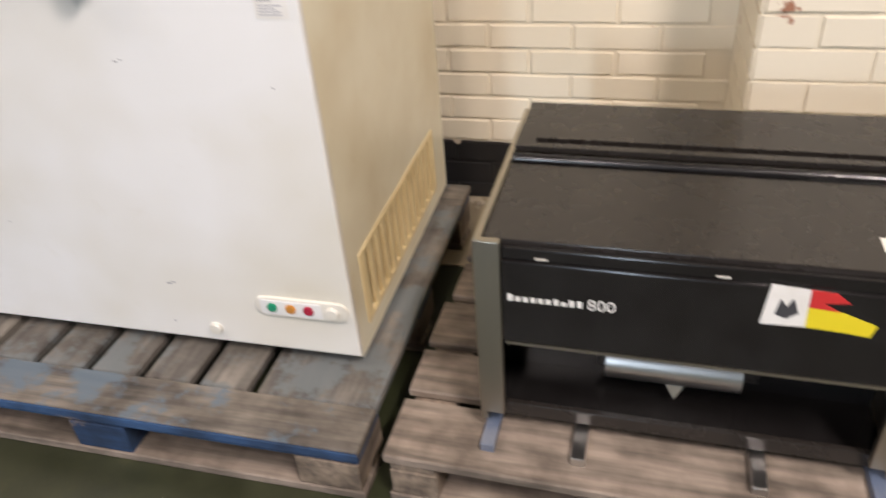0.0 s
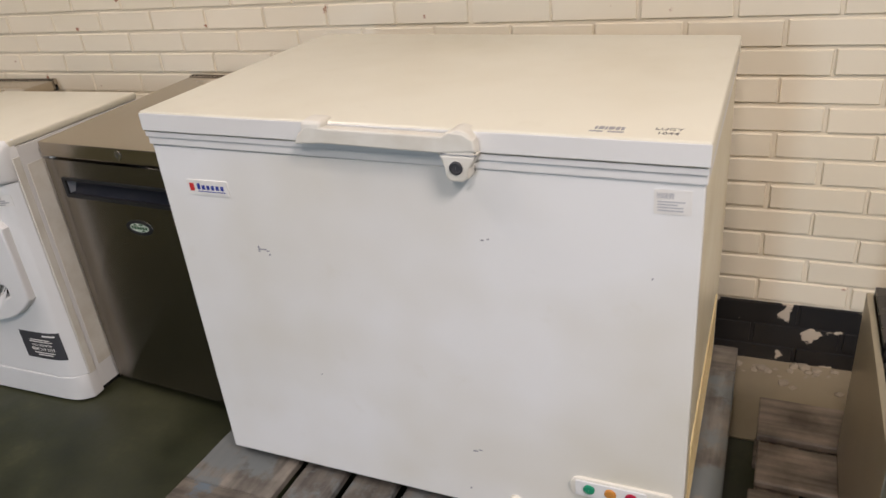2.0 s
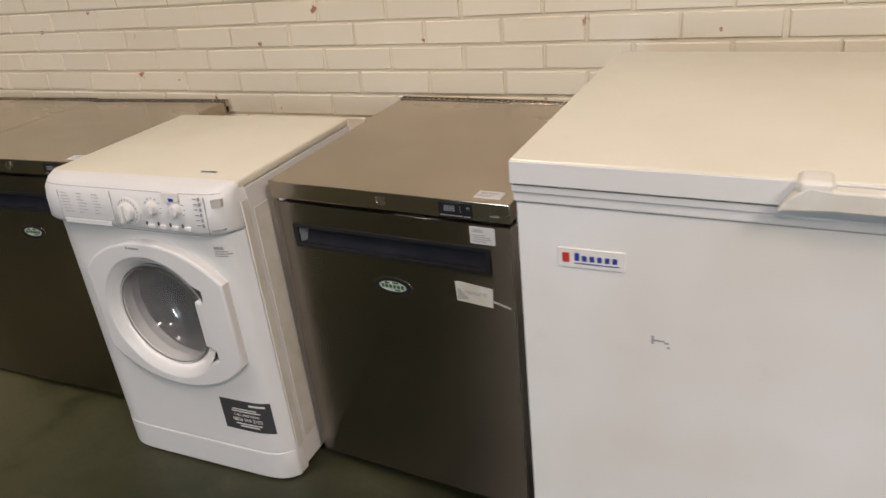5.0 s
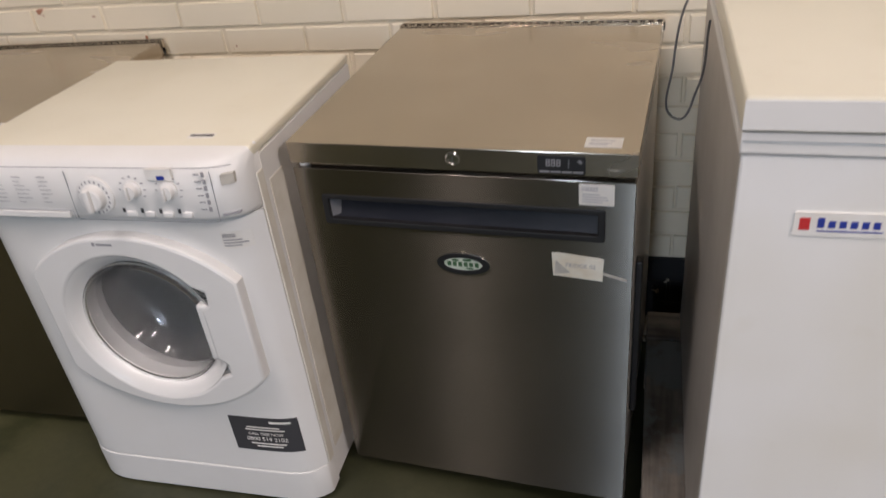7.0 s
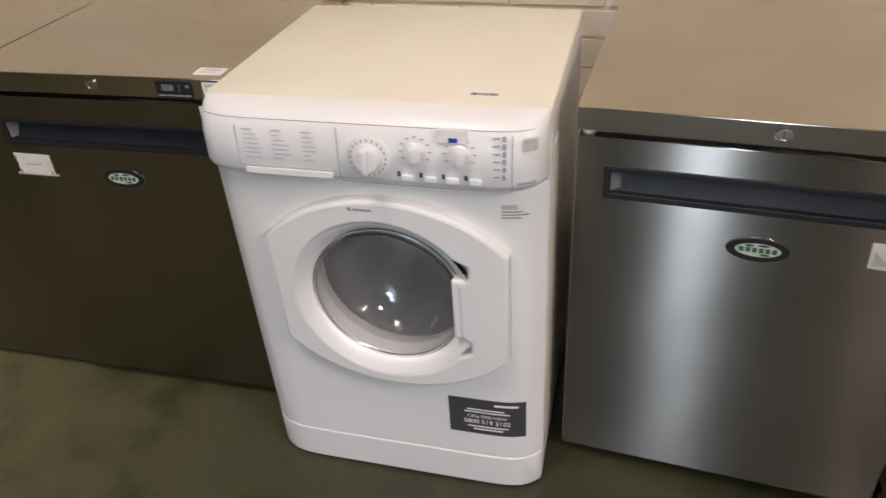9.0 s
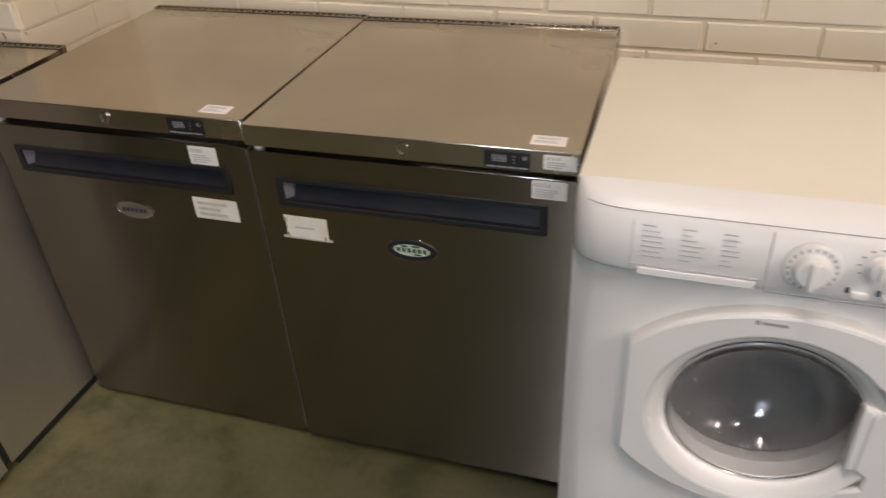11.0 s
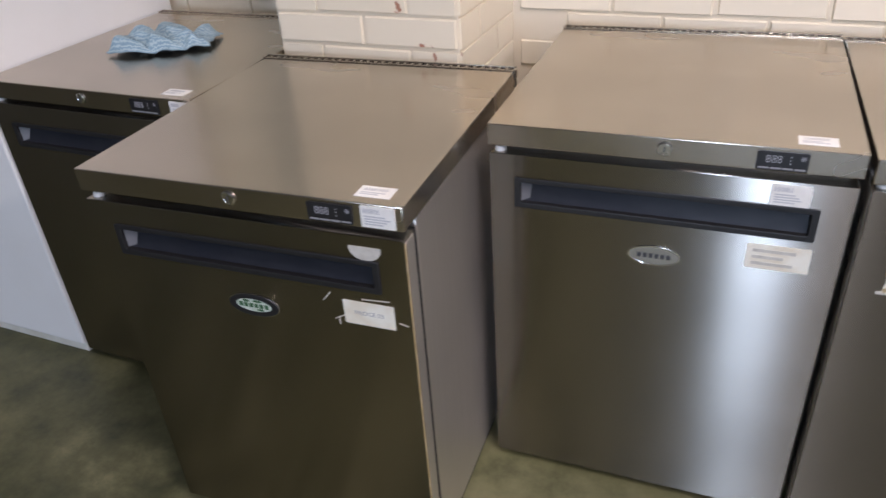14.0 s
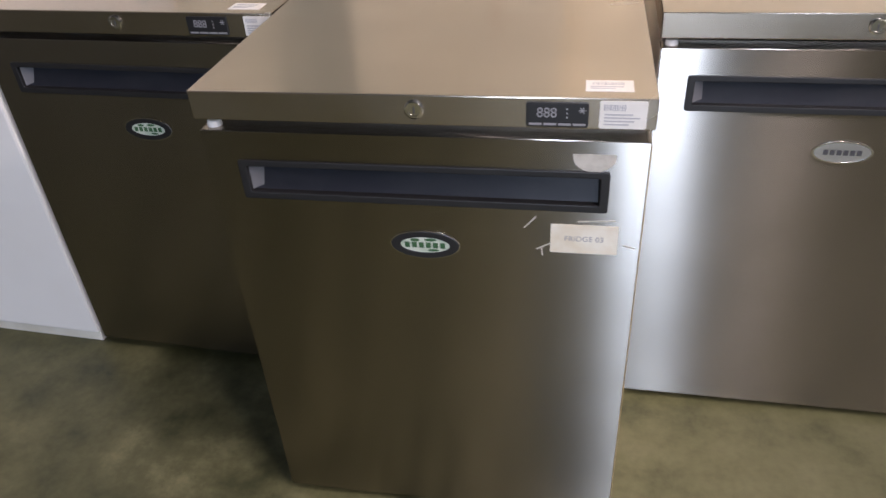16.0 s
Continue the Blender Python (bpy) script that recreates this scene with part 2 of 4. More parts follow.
PALE_WALL = painted("grey_plaster", (0.26, 0.24, 0.21), (0.16, 0.15, 0.13), 0.7, 0.6, 0.4, 0.05)
CEILING = painted("grey_ceiling", (0.15, 0.14, 0.125), (0.1, 0.09, 0.08), 0.8, 0.4, 0.4, 0.02)
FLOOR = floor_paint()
CONCRETE = painted("dusty_concrete", (0.30, 0.25, 0.17), (0.16, 0.13, 0.09), 0.85, 4, 0.6, 0.2)
PLASTER_BIT = painted("crumbled_plaster", (0.34, 0.29, 0.22), (0.3, 0.25, 0.2), 0.9, 20, 0.5, 0.3)
BLUE_WOOD_X = wood("worn_blue_deal_long", (0.27, 0.235, 0.19), (0.10, 0.09, 0.08), (0.11, 0.15, 0.19), 0.52, (3, 40, 40))
BLUE_WOOD_Y = wood("worn_blue_deal_cross", (0.26, 0.235, 0.20), (0.10, 0.092, 0.083), (0.15, 0.168, 0.172), 0.47, (40, 3, 40))
BLUE_PAINT = wood("blue_pallet_edge", (0.04, 0.10, 0.23), (0.025, 0.055, 0.13), (0.28, 0.2, 0.12), 0.6, (3, 40, 40))
BARE_WOOD = wood("grey_bare_deal", (0.38, 0.31, 0.25), (0.15, 0.125, 0.10), None, 0.5, (3, 40, 40))
BARE_WOOD_Y = wood("grey_bare_deal_cross", (0.38, 0.30, 0.22), (0.16, 0.125, 0.10), None, 0.5, (40, 3, 40))
GRILL_BLACK = painted("black_enamel", (0.022, 0.019, 0.017), (0.027, 0.023, 0.02), 0.27, 2, 0.3, 0.004)
GRILL_FRONT = painted("gloss_black_panel", (0.010, 0.009, 0.009), (0.03, 0.03, 0.03), 0.22, 10, 0.3, 0.01)
# grill steel, its brownish reflection put into the base colour
GRILL_STEEL = steel("brown_tinted_grill_steel", (0.50, 0.46, 0.38), 0.36, (160, 160, 6), 0.0)
CABLE = plain("grey_cable", (0.12, 0.115, 0.11), 0.5)
BLUE_STEEL = painted("blue_grey_foot", (0.10, 0.13, 0.20), (0.3, 0.3, 0.3), 0.4, 15, 0.5, 0.02)
LAMP_GREEN = plain("green_lamp_lens", (0.02, 0.26, 0.14), 0.2)
LAMP_AMBER = plain("amber_lamp_lens", (0.55, 0.24, 0.05), 0.2)
LAMP_RED = plain("red_lamp_lens", (0.38, 0.02, 0.05), 0.2)
STAIN = painted("brown_drip", (0.36, 0.26, 0.11), (0.5, 0.42, 0.28), 0.5, 30, 0.7, 0.02)
GLASS, gnt, gb = material("porthole_glass", (0.88, 0.89, 0.89), 0.06)
gb.inputs["Transmission Weight"].default_value = 0.93
gb.inputs["IOR"].default_value = 1.45
DRUM = plain("drum_steel", (0.17, 0.155, 0.135), 0.25, 1.0)
GASKET = painted("hazy_gasket_rubber", (0.24, 0.24, 0.245), (0.25, 0.25, 0.25), 0.5, 30, 0.4, 0.03)
GLOW, lnt, lb = material("lamp_diffuser", (0.9, 0.85, 0.75), 0.5)
lb.inputs["Emission Color"].default_value = (*WARM, 1)
lb.inputs["Emission Strength"].default_value = 4.0


def cloth_material():
    m, nt, b = material("blue_striped_cloth", (0.12, 0.25, 0.34), 0.9)
    co = nt.nodes.new("ShaderNodeUVMap")
    w = nt.nodes.new("ShaderNodeTexWave")
    w.wave_type, w.bands_direction = "BANDS", "Y"
    w.inputs["Scale"].default_value, w.inputs["Distortion"].default_value, w.inputs["Detail"].default_value = 9.0, 5.0, 1.0
    w.inputs["Detail Scale"].default_value = 3.0
    nt.links.new(co.outputs["UV"], w.inputs["Vector"])
    c = ramp_node(nt, w.outputs["Fac"], [(0.2, (0.20, 0.30, 0.37)), (0.8, (0.37, 0.47, 0.51))])
    nt.links.new(c.outputs["Color"], b.inputs["Base Color"])
    return m


CLOTH = cloth_material()

# ---- mesh helpers ----


def add_box(bm, x0, x1, y0, y1, z0, z1, bev=0.0, seg=2):
    t = bmesh.new()
    bmesh.ops.create_cube(t, size=1.0, matrix=Matrix.Translation(((x0 + x1) / 2, (y0 + y1) / 2, (z0 + z1) / 2)) @ Matrix.Diagonal((x1 - x0, y1 - y0, z1 - z0, 1)))
    if bev:
        bmesh.ops.bevel(t, geom=t.edges[:], offset=bev, segments=seg, affect="EDGES", profile=0.5)
    return absorb(bm, t)


def absorb(bm, t, m=None):
    if m is not None:
        t.transform(m)
    me = bpy.data.meshes.new("scratch")
    t.to_mesh(me)
    t.free()
    bm.from_mesh(me)
    bpy.data.meshes.remove(me)
    return bm


def box(*a, **k):
    return add_box(bmesh.new(), *a, **k)


def add_tube(bm, centre, r0, r1, depth, axis="y", seg=32, bev=0.0):
    """A cylinder or cone round centre, along axis; r0 at its low end."""
    t = bmesh.new()
    bmesh.ops.create_cone(t, cap_ends=True, segments=seg, radius1=r0, radius2=r1, depth=depth)
    if bev:
        rims = [e for e in t.edges if abs(e.verts[0].co.z - e.verts[1].co.z) < 1e-6]
        bmesh.ops.bevel(t, geom=rims, offset=bev, segments=2, affect="EDGES", profile=0.5)
    turn = {"z": Matrix(), "y": Matrix.Rotation(radians(-90), 4, "X"), "x": Matrix.Rotation(radians(90), 4, "Y")}[axis]
    return absorb(bm, t, Matrix.Translation(centre) @ turn)


def tube(*a, **k):
    return add_tube(bmesh.new(), *a, **k)


def plate(outer, holes, y0, y1, bev=0.0):
    """A flat plate in x and z with holes right through, from y0 (front) to y1."""
    bm = bmesh.new()
    edges = []
    for loop in (outer, *holes):
        vs = [bm.verts.new((x, y0, z)) for x, z in loop]
        edges += [bm.edges.new((vs[i], vs[(i + 1) % len(vs)])) for i in range(len(vs))]
    bmesh.ops.triangle_fill(bm, use_beauty=True, use_dissolve=False, edges=edges)
    front = bm.faces[:]
    rim_front = edges
    r = bmesh.ops.extrude_face_region(bm, geom=front)
    moved = [v for v in r["geom"] if isinstance(v, bmesh.types.BMVert)]
    bmesh.ops.translate(bm, verts=moved, vec=(0, y1 - y0, 0))
    bmesh.ops.recalc_face_normals(bm, faces=bm.faces[:])
    if bev:
        rims = [e for e in bm.edges if e.is_valid and not e.is_boundary and abs(e.calc_face_angle(0)) > 1.0 and all(abs(v.co.y - y0) < 1e-5 for v in e.verts)]
        bmesh.ops.bevel(bm, geom=rims, offset=bev, segments=2, affect="EDGES", profile=0.5)
    return bm


def rect(x0, x1, z0, z1, r=0.0, n=4):
    if not r:
        return [(x0, z0), (x1, z0), (x1, z1), (x0, z1)]
    out = []
    for cx, cz, a in ((x1 - r, z0 + r, -90), (x1 - r, z1 - r, 0), (x0 + r, z1 - r, 90), (x0 + r, z0 + r, 180)):
        out += [(cx + r * math.cos(radians(a + 90 * i / n)), cz + r * math.sin(radians(a + 90 * i / n))) for i in range(n + 1)]
    return out


def oval(cx, cz, rx, rz, n=40):
    return [(cx + rx * math.cos(2 * math.pi * i / n), cz + rz * math.sin(2 * math.pi * i / n)) for i in range(n)]


def lathe(profile, seg=40, cx=0.0, cz=0.0):
    """A surface turned round the y axis through (cx, cz); profile of (radius, y)."""
    bm = bmesh.new()
    rings = [[bm.verts.new((cx + r * math.cos(2 * math.pi * i / seg), y, cz + r * math.sin(2 * math.pi * i / seg))) for i in range(seg)] for r, y in profile]
    for a, b in zip(rings, rings[1:]):
        for i in range(seg):
            bm.faces.new((a[i], a[(i + 1) % seg], b[(i + 1) % seg], b[i]))
    bmesh.ops.recalc_face_normals(bm, faces=bm.faces[:])
    return bm


def mesh_of(name, bm, mat, smooth=True, angle=20):
    me = bpy.data.meshes.new(name)
    bm.normal_update()
    bm.to_mesh(me)
    bm.free()
    me.materials.append(mat)
    if smooth:
        me.shade_smooth()
        me.set_sharp_from_angle(angle=radians(angle))
    return me


def part(name, bm, mat, parent=None, label="", smooth=True, angle=20):
    ob = new(name, mesh_of(name, bm, mat, smooth, angle))
    ob.parent = parent
    if label:
        ob["label"] = label
    return ob


def thing(name, m, label, category, group=""):
    ob = new(name)
    ob.empty_display_size = 0.1
    ob.matrix_world = m
    return tagged(ob, label, category, group)


def structure(name, bm, mat, label, category, parent=None):
    ob = part(name, bm, mat, parent)
    return tagged(ob, label, category, kind="structure")


def writing(name, text, size, m, mat, parent, squeeze=1.0):
    """Letters of the built-in font as a thin mesh, centred."""
    cu = bpy.data.curves.new(name, "FONT")
    cu.body, cu.size, cu.align_x, cu.align_y, cu.extrude = text, size, "CENTER", "CENTER", 0.0002
    tmp = new(name, cu)
    me = bpy.data.meshes.new_from_object(tmp)
    bpy.data.objects.remove(tmp)
    me.materials.clear()
    me.materials.append(mat)
    ob = new(name, me)
    ob.parent = parent
    ob.matrix_local = m @ Matrix.Diagonal((squeeze, 1, 1, 1))
    return ob


UPRIGHT = Matrix.Rotation(radians(90), 4, "X")


def bars(bm, x0, x1, z0, z1, rows, y, rng, fill=0.75, thick=0.0004):
    """Lines of print too small to read, as thin bars facing the front."""
    h = (z1 - z0) / rows
    for i in range(rows):
        w = (x1 - x0) * rng.uniform(fill * 0.75, min(1.0, fill * 1.25))
        zc = z1 - (i + 0.5) * h
        add_box(bm, x0, x0 + w, y - thick, y, zc - h * 0.24, zc + h * 0.24)
    return bm


def barcode(bm, x0, x1, z0, z1, y, rng, thick=0.0004):
    x = x0
    while x < x1 - 0.001:
        w = rng.choice((0.0008, 0.0012, 0.002))
        add_box(bm, x, min(x + w, x1), y - thick, y, z0, z1)
        x += w + rng.choice((0.0008, 0.0012))
    return bm


# ---- room ----
WALL_Y = 2.10
X0, X1, Y0, Y1, TOP = -9.0, 5.0, -11.0, 2.10, 4.0
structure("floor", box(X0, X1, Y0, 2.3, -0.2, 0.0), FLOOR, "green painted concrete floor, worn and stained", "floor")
structure("ceiling", box(X0, X1, Y0, 2.3, TOP, TOP + 0.2), CEILING, "plain grey ceiling over the store", "ceiling")
north = structure("wall_north", box(X0, X1, 2.1035, 2.3, 0.0, TOP), CREAM_MORTAR, "cream painted brick wall with a black base band", "wall")
structure("wall_west", box(X0 - 0.2, X0, Y0, 2.3, 0.0, TOP), PALE_WALL, "grey plastered side wall", "wall")
structure("wall_east", box(X1, X1 + 0.2, Y0, 2.3, 0.0, TOP), PALE_WALL, "grey plastered side wall", "wall")
south = plate(rect(X0, X1, 0.0, TOP), [rect(-2.8, -1.9, 0.02, 3.4)], Y0 - 0.2, Y0)
structure("wall_south", south, PALE_WALL, "grey plastered wall with an open loading door", "wall")
structure("ground", box(-40, 40, -60, Y0 - 0.2, -0.2, -0.01), CONCRETE, "concrete yard outside the loading door", "ground")

PIL = [(-4.64, -4.186, 1.7385), (0.356, 0.816, 1.7385)]
pillars = [structure("pillar", box(a, b, y, 2.1035, 0.0, TOP), CREAM_MORTAR, "cream painted brick pillar against the wall", "pillar") for a, b, y in PIL]

for lx, ly, power in LAMPS:
    lamp = thing("ceiling_light", pose(lx, ly, TOP), "long warm strip light fixed to the ceiling", "ceiling light", "ceiling strip lights")
    tray = bmesh.new()
    add_box(tray, -0.15, 0.15, -0.68, 0.68, -0.03, 0.0, 0.004)
    add_box(tray, -0.15, -0.14, -0.68, 0.68, -0.12, -0.03)
    add_box(tray, 0.14, 0.15, -0.68, 0.68, -0.12, -0.03)
    part("tray", tray, WHITE_PLASTIC, lamp)
    part("diffuser", box(-0.13, 0.13, -0.66, 0.66, -0.09, -0.06, 0.004), GLOW, lamp, "glowing warm diffuser")

# ---- undercounter fridges ----
FW = 0.3025


def fridge_shell(low, high):
    """Undercounter fridge: front at y = 0, base at z = 0; low and high are the ends of its door."""
    f = thing("undercounter_fridge", Matrix(), "", "fridge", "stainless undercounter fridges")
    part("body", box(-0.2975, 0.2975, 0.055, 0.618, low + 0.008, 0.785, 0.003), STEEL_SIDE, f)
    for sx in (-0.25, 0.25):
        for y in (0.12, 0.54):
            part("foot", tube((sx, y, 0.016), 0.02, 0.017, 0.032, "z", 16), RUBBER, f)
    part("plinth", box(-0.29, 0.29, 0.075, 0.6, 0.0, low + 0.008), RUBBER, f, "black recessed plinth")
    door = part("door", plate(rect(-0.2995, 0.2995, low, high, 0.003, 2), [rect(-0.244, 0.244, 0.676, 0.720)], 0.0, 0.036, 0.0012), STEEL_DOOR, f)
    for sx in (-1, 1):
        x = sx * 0.2995
        # lighter side steel here stands for light on the door edge
        part("door_edge", box(min(x, x + sx * 0.0012), max(x, x + sx * 0.0012), 0.004, 0.0355, low + 0.004, high - 0.004, 0.0005, seg=1), STEEL_SIDE, door, "folded steel edge of the door")
    part("gasket", box(-0.2955, 0.2955, 0.0364, 0.0552, low + 0.012, high - 0.006), RUBBER, f, "black door gasket")
    ring = plate(rect(-0.253, 0.253, 0.667, 0.728, 0.004), [rect(-0.241, 0.241, 0.678, 0.7185, 0.002)], -0.003, 0.046, 0.0015)
    part("handle_frame", ring, BLACK_PLASTIC, door, "black recessed grip frame")
    grip = bmesh.new()
    vs = [grip.verts.new(p) for p in ((-0.241, 0.026, 0.7185), (0.241, 0.026, 0.7185), (0.241, 0.008, 0.678), (-0.241, 0.008, 0.678))]
    grip.faces.new(vs)
    bmesh.ops.solidify(grip, geom=grip.faces[:], thickness=0.002)
    part("handle_recess", grip, SLATE_PLASTIC, door, "slate grey sloping grip")
    cap = bmesh.new()
    a = [cap.verts.new(p) for p in ((-0.2408, 0.004, 0.7175), (-0.2408, 0.004, 0.679), (-0.2255, 0.022, 0.7095), (-0.2255, 0.0095, 0.684))]
    cap.faces.new((a[0], a[1], a[3], a[2]))
    bmesh.ops.solidify(cap, geom=cap.faces[:], thickness=0.001)
    part("grip_end", cap, GREY_PLASTIC, door, "pale sloping end of the grip")
    lid = bmesh.new()
    add_box(lid, -FW, FW, 0.0, 0.605, 0.7865, 0.828, 0.002)
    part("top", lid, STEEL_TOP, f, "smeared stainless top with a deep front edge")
    vent = bmesh.new()
    add_box(vent, -FW, FW, 0.6055, 0.610, 0.79, 0.830)
    add_box(vent, -FW, FW, 0.623, 0.629, 0.79, 0.832, 0.001)
    n = 34
    for i in range(n + 1):
        x = -FW + 2 * FW * i / n
        add_box(vent, x - 0.0032, x + 0.0032, 0.610, 0.623, 0.812, 0.8305)
    part("vent_grille", vent, STEEL_TOP, f, "row of narrow slots along the back")
    part("vent_tray", box(-FW, FW, 0.610, 0.623, 0.79, 0.80), RUBBER, f, "dark channel under the slots")
    lock = part("lock", lathe([(0.0125, 0.0), (0.0125, -0.003), (0.0105, -0.0045), (0.008, -0.0045), (0.0075, -0.003), (0.0005, -0.003)], 24, 0.004, 0.8085), CHROME, f, "round chrome lock")
    part("keyhole", box(0.0030, 0.0050, -0.0036, -0.0029, 0.804, 0.813), INK, lock)
    ctl = part("controller", plate(rect(0.145, 0.221, 0.7895, 0.8215, 0.003), [], -0.003, 0.004, 0.001), BLACK_PLASTIC, f, "black digital thermostat, display off")
    writing("display", "888", 0.0185, Matrix.Translation((0.1705, -0.0033, 0.8085)) @ UPRIGHT, GREY_PLASTIC, ctl, 0.9)
    for i in range(4):
        part("button", box(0.149 + i * 0.0178, 0.1645 + i * 0.0178, -0.0036, -0.003, 0.7925, 0.7952), GREY_PLASTIC, ctl)
    for i in range(3):
        part("indicator", box(0.194, 0.196, -0.0036, -0.003, 0.802 + i * 0.0055, 0.804 + i * 0.0055), GREY_PLASTIC, ctl)
    star = bmesh.new()
    for k in range(3):
        t = bmesh.new()
        add_box(t, -0.0045, 0.0045, -0.0005, 0.0, -0.0006, 0.0006)
        absorb(star, t, Matrix.Translation((0.213, -0.003, 0.8125)) @ Matrix.Rotation(radians(60 * k), 4, "Y"))
    part("snow_symbol", star, GREY_PLASTIC, ctl)
    part("hinge_cap", tube((-0.283, 0.018, high + 0.004), 0.011, 0.009, 0.010, "z", 16, 0.002), WHITE_PLASTIC, f, "white hinge cap")
    return f


def badge(f, faded):
    if faded:
        rim = plate(oval(0.004, 0.601, 0.047, 0.0205), [oval(0.004, 0.601, 0.0435, 0.0175)], -0.002, 0.001, 0.0006)
        b = part("badge", rim, CHROME, f, "bare metal oval badge rim, print worn off")
        part("badge_face", plate(oval(0.004, 0.601, 0.0433, 0.0173), [], -0.001, 0.0008), ALU, b)
        ink = INK
    else:
        b = part("badge", plate(oval(0.004, 0.601, 0.0495, 0.0225), [oval(0.004, 0.601, 0.0355, 0.0130)], -0.0025, 0.001, 0.001), BLACK_PLASTIC, f, "black oval badge with a green and white face")
        part("badge_face", plate(oval(0.004, 0.601, 0.0357, 0.0132), [], -0.0015, 0.0008), BADGE_WHITE, b)
        part("badge_rim", plate(oval(0.004, 0.601, 0.0506, 0.0235), [oval(0.004, 0.601, 0.0494, 0.0224)], -0.0012, 0.001), CHROME, b)
        ink = GREEN_LOGO
        leaf = bmesh.new()
        for x, z, rx, rz in ((-0.010, 0.609, 0.007, 0.0025), (0.012, 0.610, 0.009, 0.0022), (0.016, 0.5925, 0.008, 0.002)):
            absorb(leaf, plate(oval(x, z, rx, rz, 12), [], -0.0021, -0.0015))
        part("badge_leaf", leaf, GREEN_LOGO, b)
    marks = bmesh.new()
    for i in range(6):
        x = 0.004 + (i - 2.5) * 0.0102
        add_box(marks, x - 0.0036, x + 0.0036, -0.0024, -0.0018, 0.5965, 0.6055)
    part("badge_print", marks, ink, b)


def sticker(f, x, z, w, h, mat, seed, name="sticker", label="white printed label", rows=4, code=True, y=0.0, print_mat=INK_PALE):
    rng = random.Random(seed)
    s = part(name, plate(rect(x - w / 2, x + w / 2, z - h / 2, z + h / 2, 0.002, 2), [], y - 0.0008, y + 0.0008), mat, f, label)
    p = bmesh.new()
    top = z + h / 2 - h * 0.12
    if code:
        barcode(p, x - w * 0.42, x + w * 0.05, top - h * 0.22, top, y - 0.0008, rng)
        top -= h * 0.3
    bars(p, x - w * 0.40, x + w * 0.42, z - h * 0.4, top, rows, y - 0.0008, rng)
    part("print", p, print_mat, s)
    return s


def top_sticker(f, x, y, w, d, seed):
    """A barcode sticker lying on the top."""
    rng = random.Random(seed)
    s = part("barcode_sticker", box(x - w / 2, x + w / 2, y - d / 2, y + d / 2, 0.8278, 0.8288), PAPER, f, "white barcode sticker on the top")
    p = barcode(bmesh.new(), -w * 0.36, w * 0.3, d * 0.08, d * 0.30, 0.0, rng)
    bars(p, -w * 0.4, w * 0.4, -d * 0.34, -d * 0.02, 2, 0.0, rng, 0.7)
    p.transform(Matrix.Translation((x, y, 0.8288)) @ Matrix.Rotation(radians(-90), 4, "X"))
    part("print", p, INK_PALE, s)


FRIDGES = [
    # x of centre, front y, turn, low and high end of the door
    (-1.8585, 1.418, -3.1, 0.042, 0.778), (-3.0965, 1.446, 2.4, 0.030, 0.777), (-3.710, 1.437, 1.9, 0.020, 0.772), (-4.324, 1.083, 2.8, 0.018, 0.771), (-4.950, 1.390, 0.0, 0.026, 0.774)]
fridges = [fridge_shell(low, high) for _, _, _, low, high in FRIDGES]
LABELS = [
    "stainless undercounter fridge beside the chest freezer, torn paper label",
    "stainless undercounter fridge beside the washing machine, yellowed label",
    "stainless undercounter fridge with a worn bare badge",
    "stainless undercounter fridge pulled forward, marked FRIDGE 03",
    "stainless undercounter fridge with a blue cloth on top"]
for f, (x, y, turn, _, _), label in zip(fridges, FRIDGES, LABELS):
    f.matrix_world = pose(x, y, 0, 0, 0, turn)
    f["label"] = label
f1, f2, f3, f4, f5 = fridges
for i, f in enumerate(fridges):
    badge(f, i == 2)
    top_sticker(f, 0.245 if i != 2 else 0.232, 0.036, 0.058, 0.034, 20 + i)
# beside the freezer: its top has lifted at the back
LIFT = Matrix.Translation((0, 0, 0.7865)) @ Matrix.Rotation(radians(2.5), 4, "X") @ Matrix.Translation((0, 0, -0.7865))
for ob in f1.children:
    if ob.name.split(".")[0] in ("top", "vent_grille", "vent_tray", "barcode_sticker"):
        ob.matrix_local = LIFT
sticker(f1, 0.2385, 0.7545, 0.056, 0.038, PAPER, 31)
torn = part("torn_label", plate([(0.166, 0.594), (0.250, 0.589), (0.252, 0.634), (0.176, 0.641), (0.164, 0.640)], [], -0.0008, 0.0008), OLD_PAPER, f1, "torn yellowed paper label reading FRIDGE 02")
writing("name_print", "FRIDGE 02", 0.0112, Matrix.Translation((0.213, -0.0009, 0.6165)) @ UPRIGHT, INK_GREY, torn)
part("torn_flap", plate([(0.168, 0.597), (0.196, 0.602), (0.186, 0.612), (0.171, 0.625)], [], -0.0016, -0.0008), TAPE, torn, "lifted yellow corner of the label")
part("tape_strip", plate([(0.235, 0.606), (0.29, 0.592), (0.291, 0.596), (0.236, 0.611)], [], -0.0005, 0.001), TAPE, f1, "clear tape strip")
part("rubbed_patch", plate(oval(0.268, 0.806, 0.022, 0.008, 20), [], -0.0006, 0.001), TAPE, f1, "rubbed glue patch")
part("corner_bracket", box(0.3, 0.312, 0.05, 0.075, 0.25, 0.60, 0.003), BLACK_PLASTIC, f1, "black strip along the side")
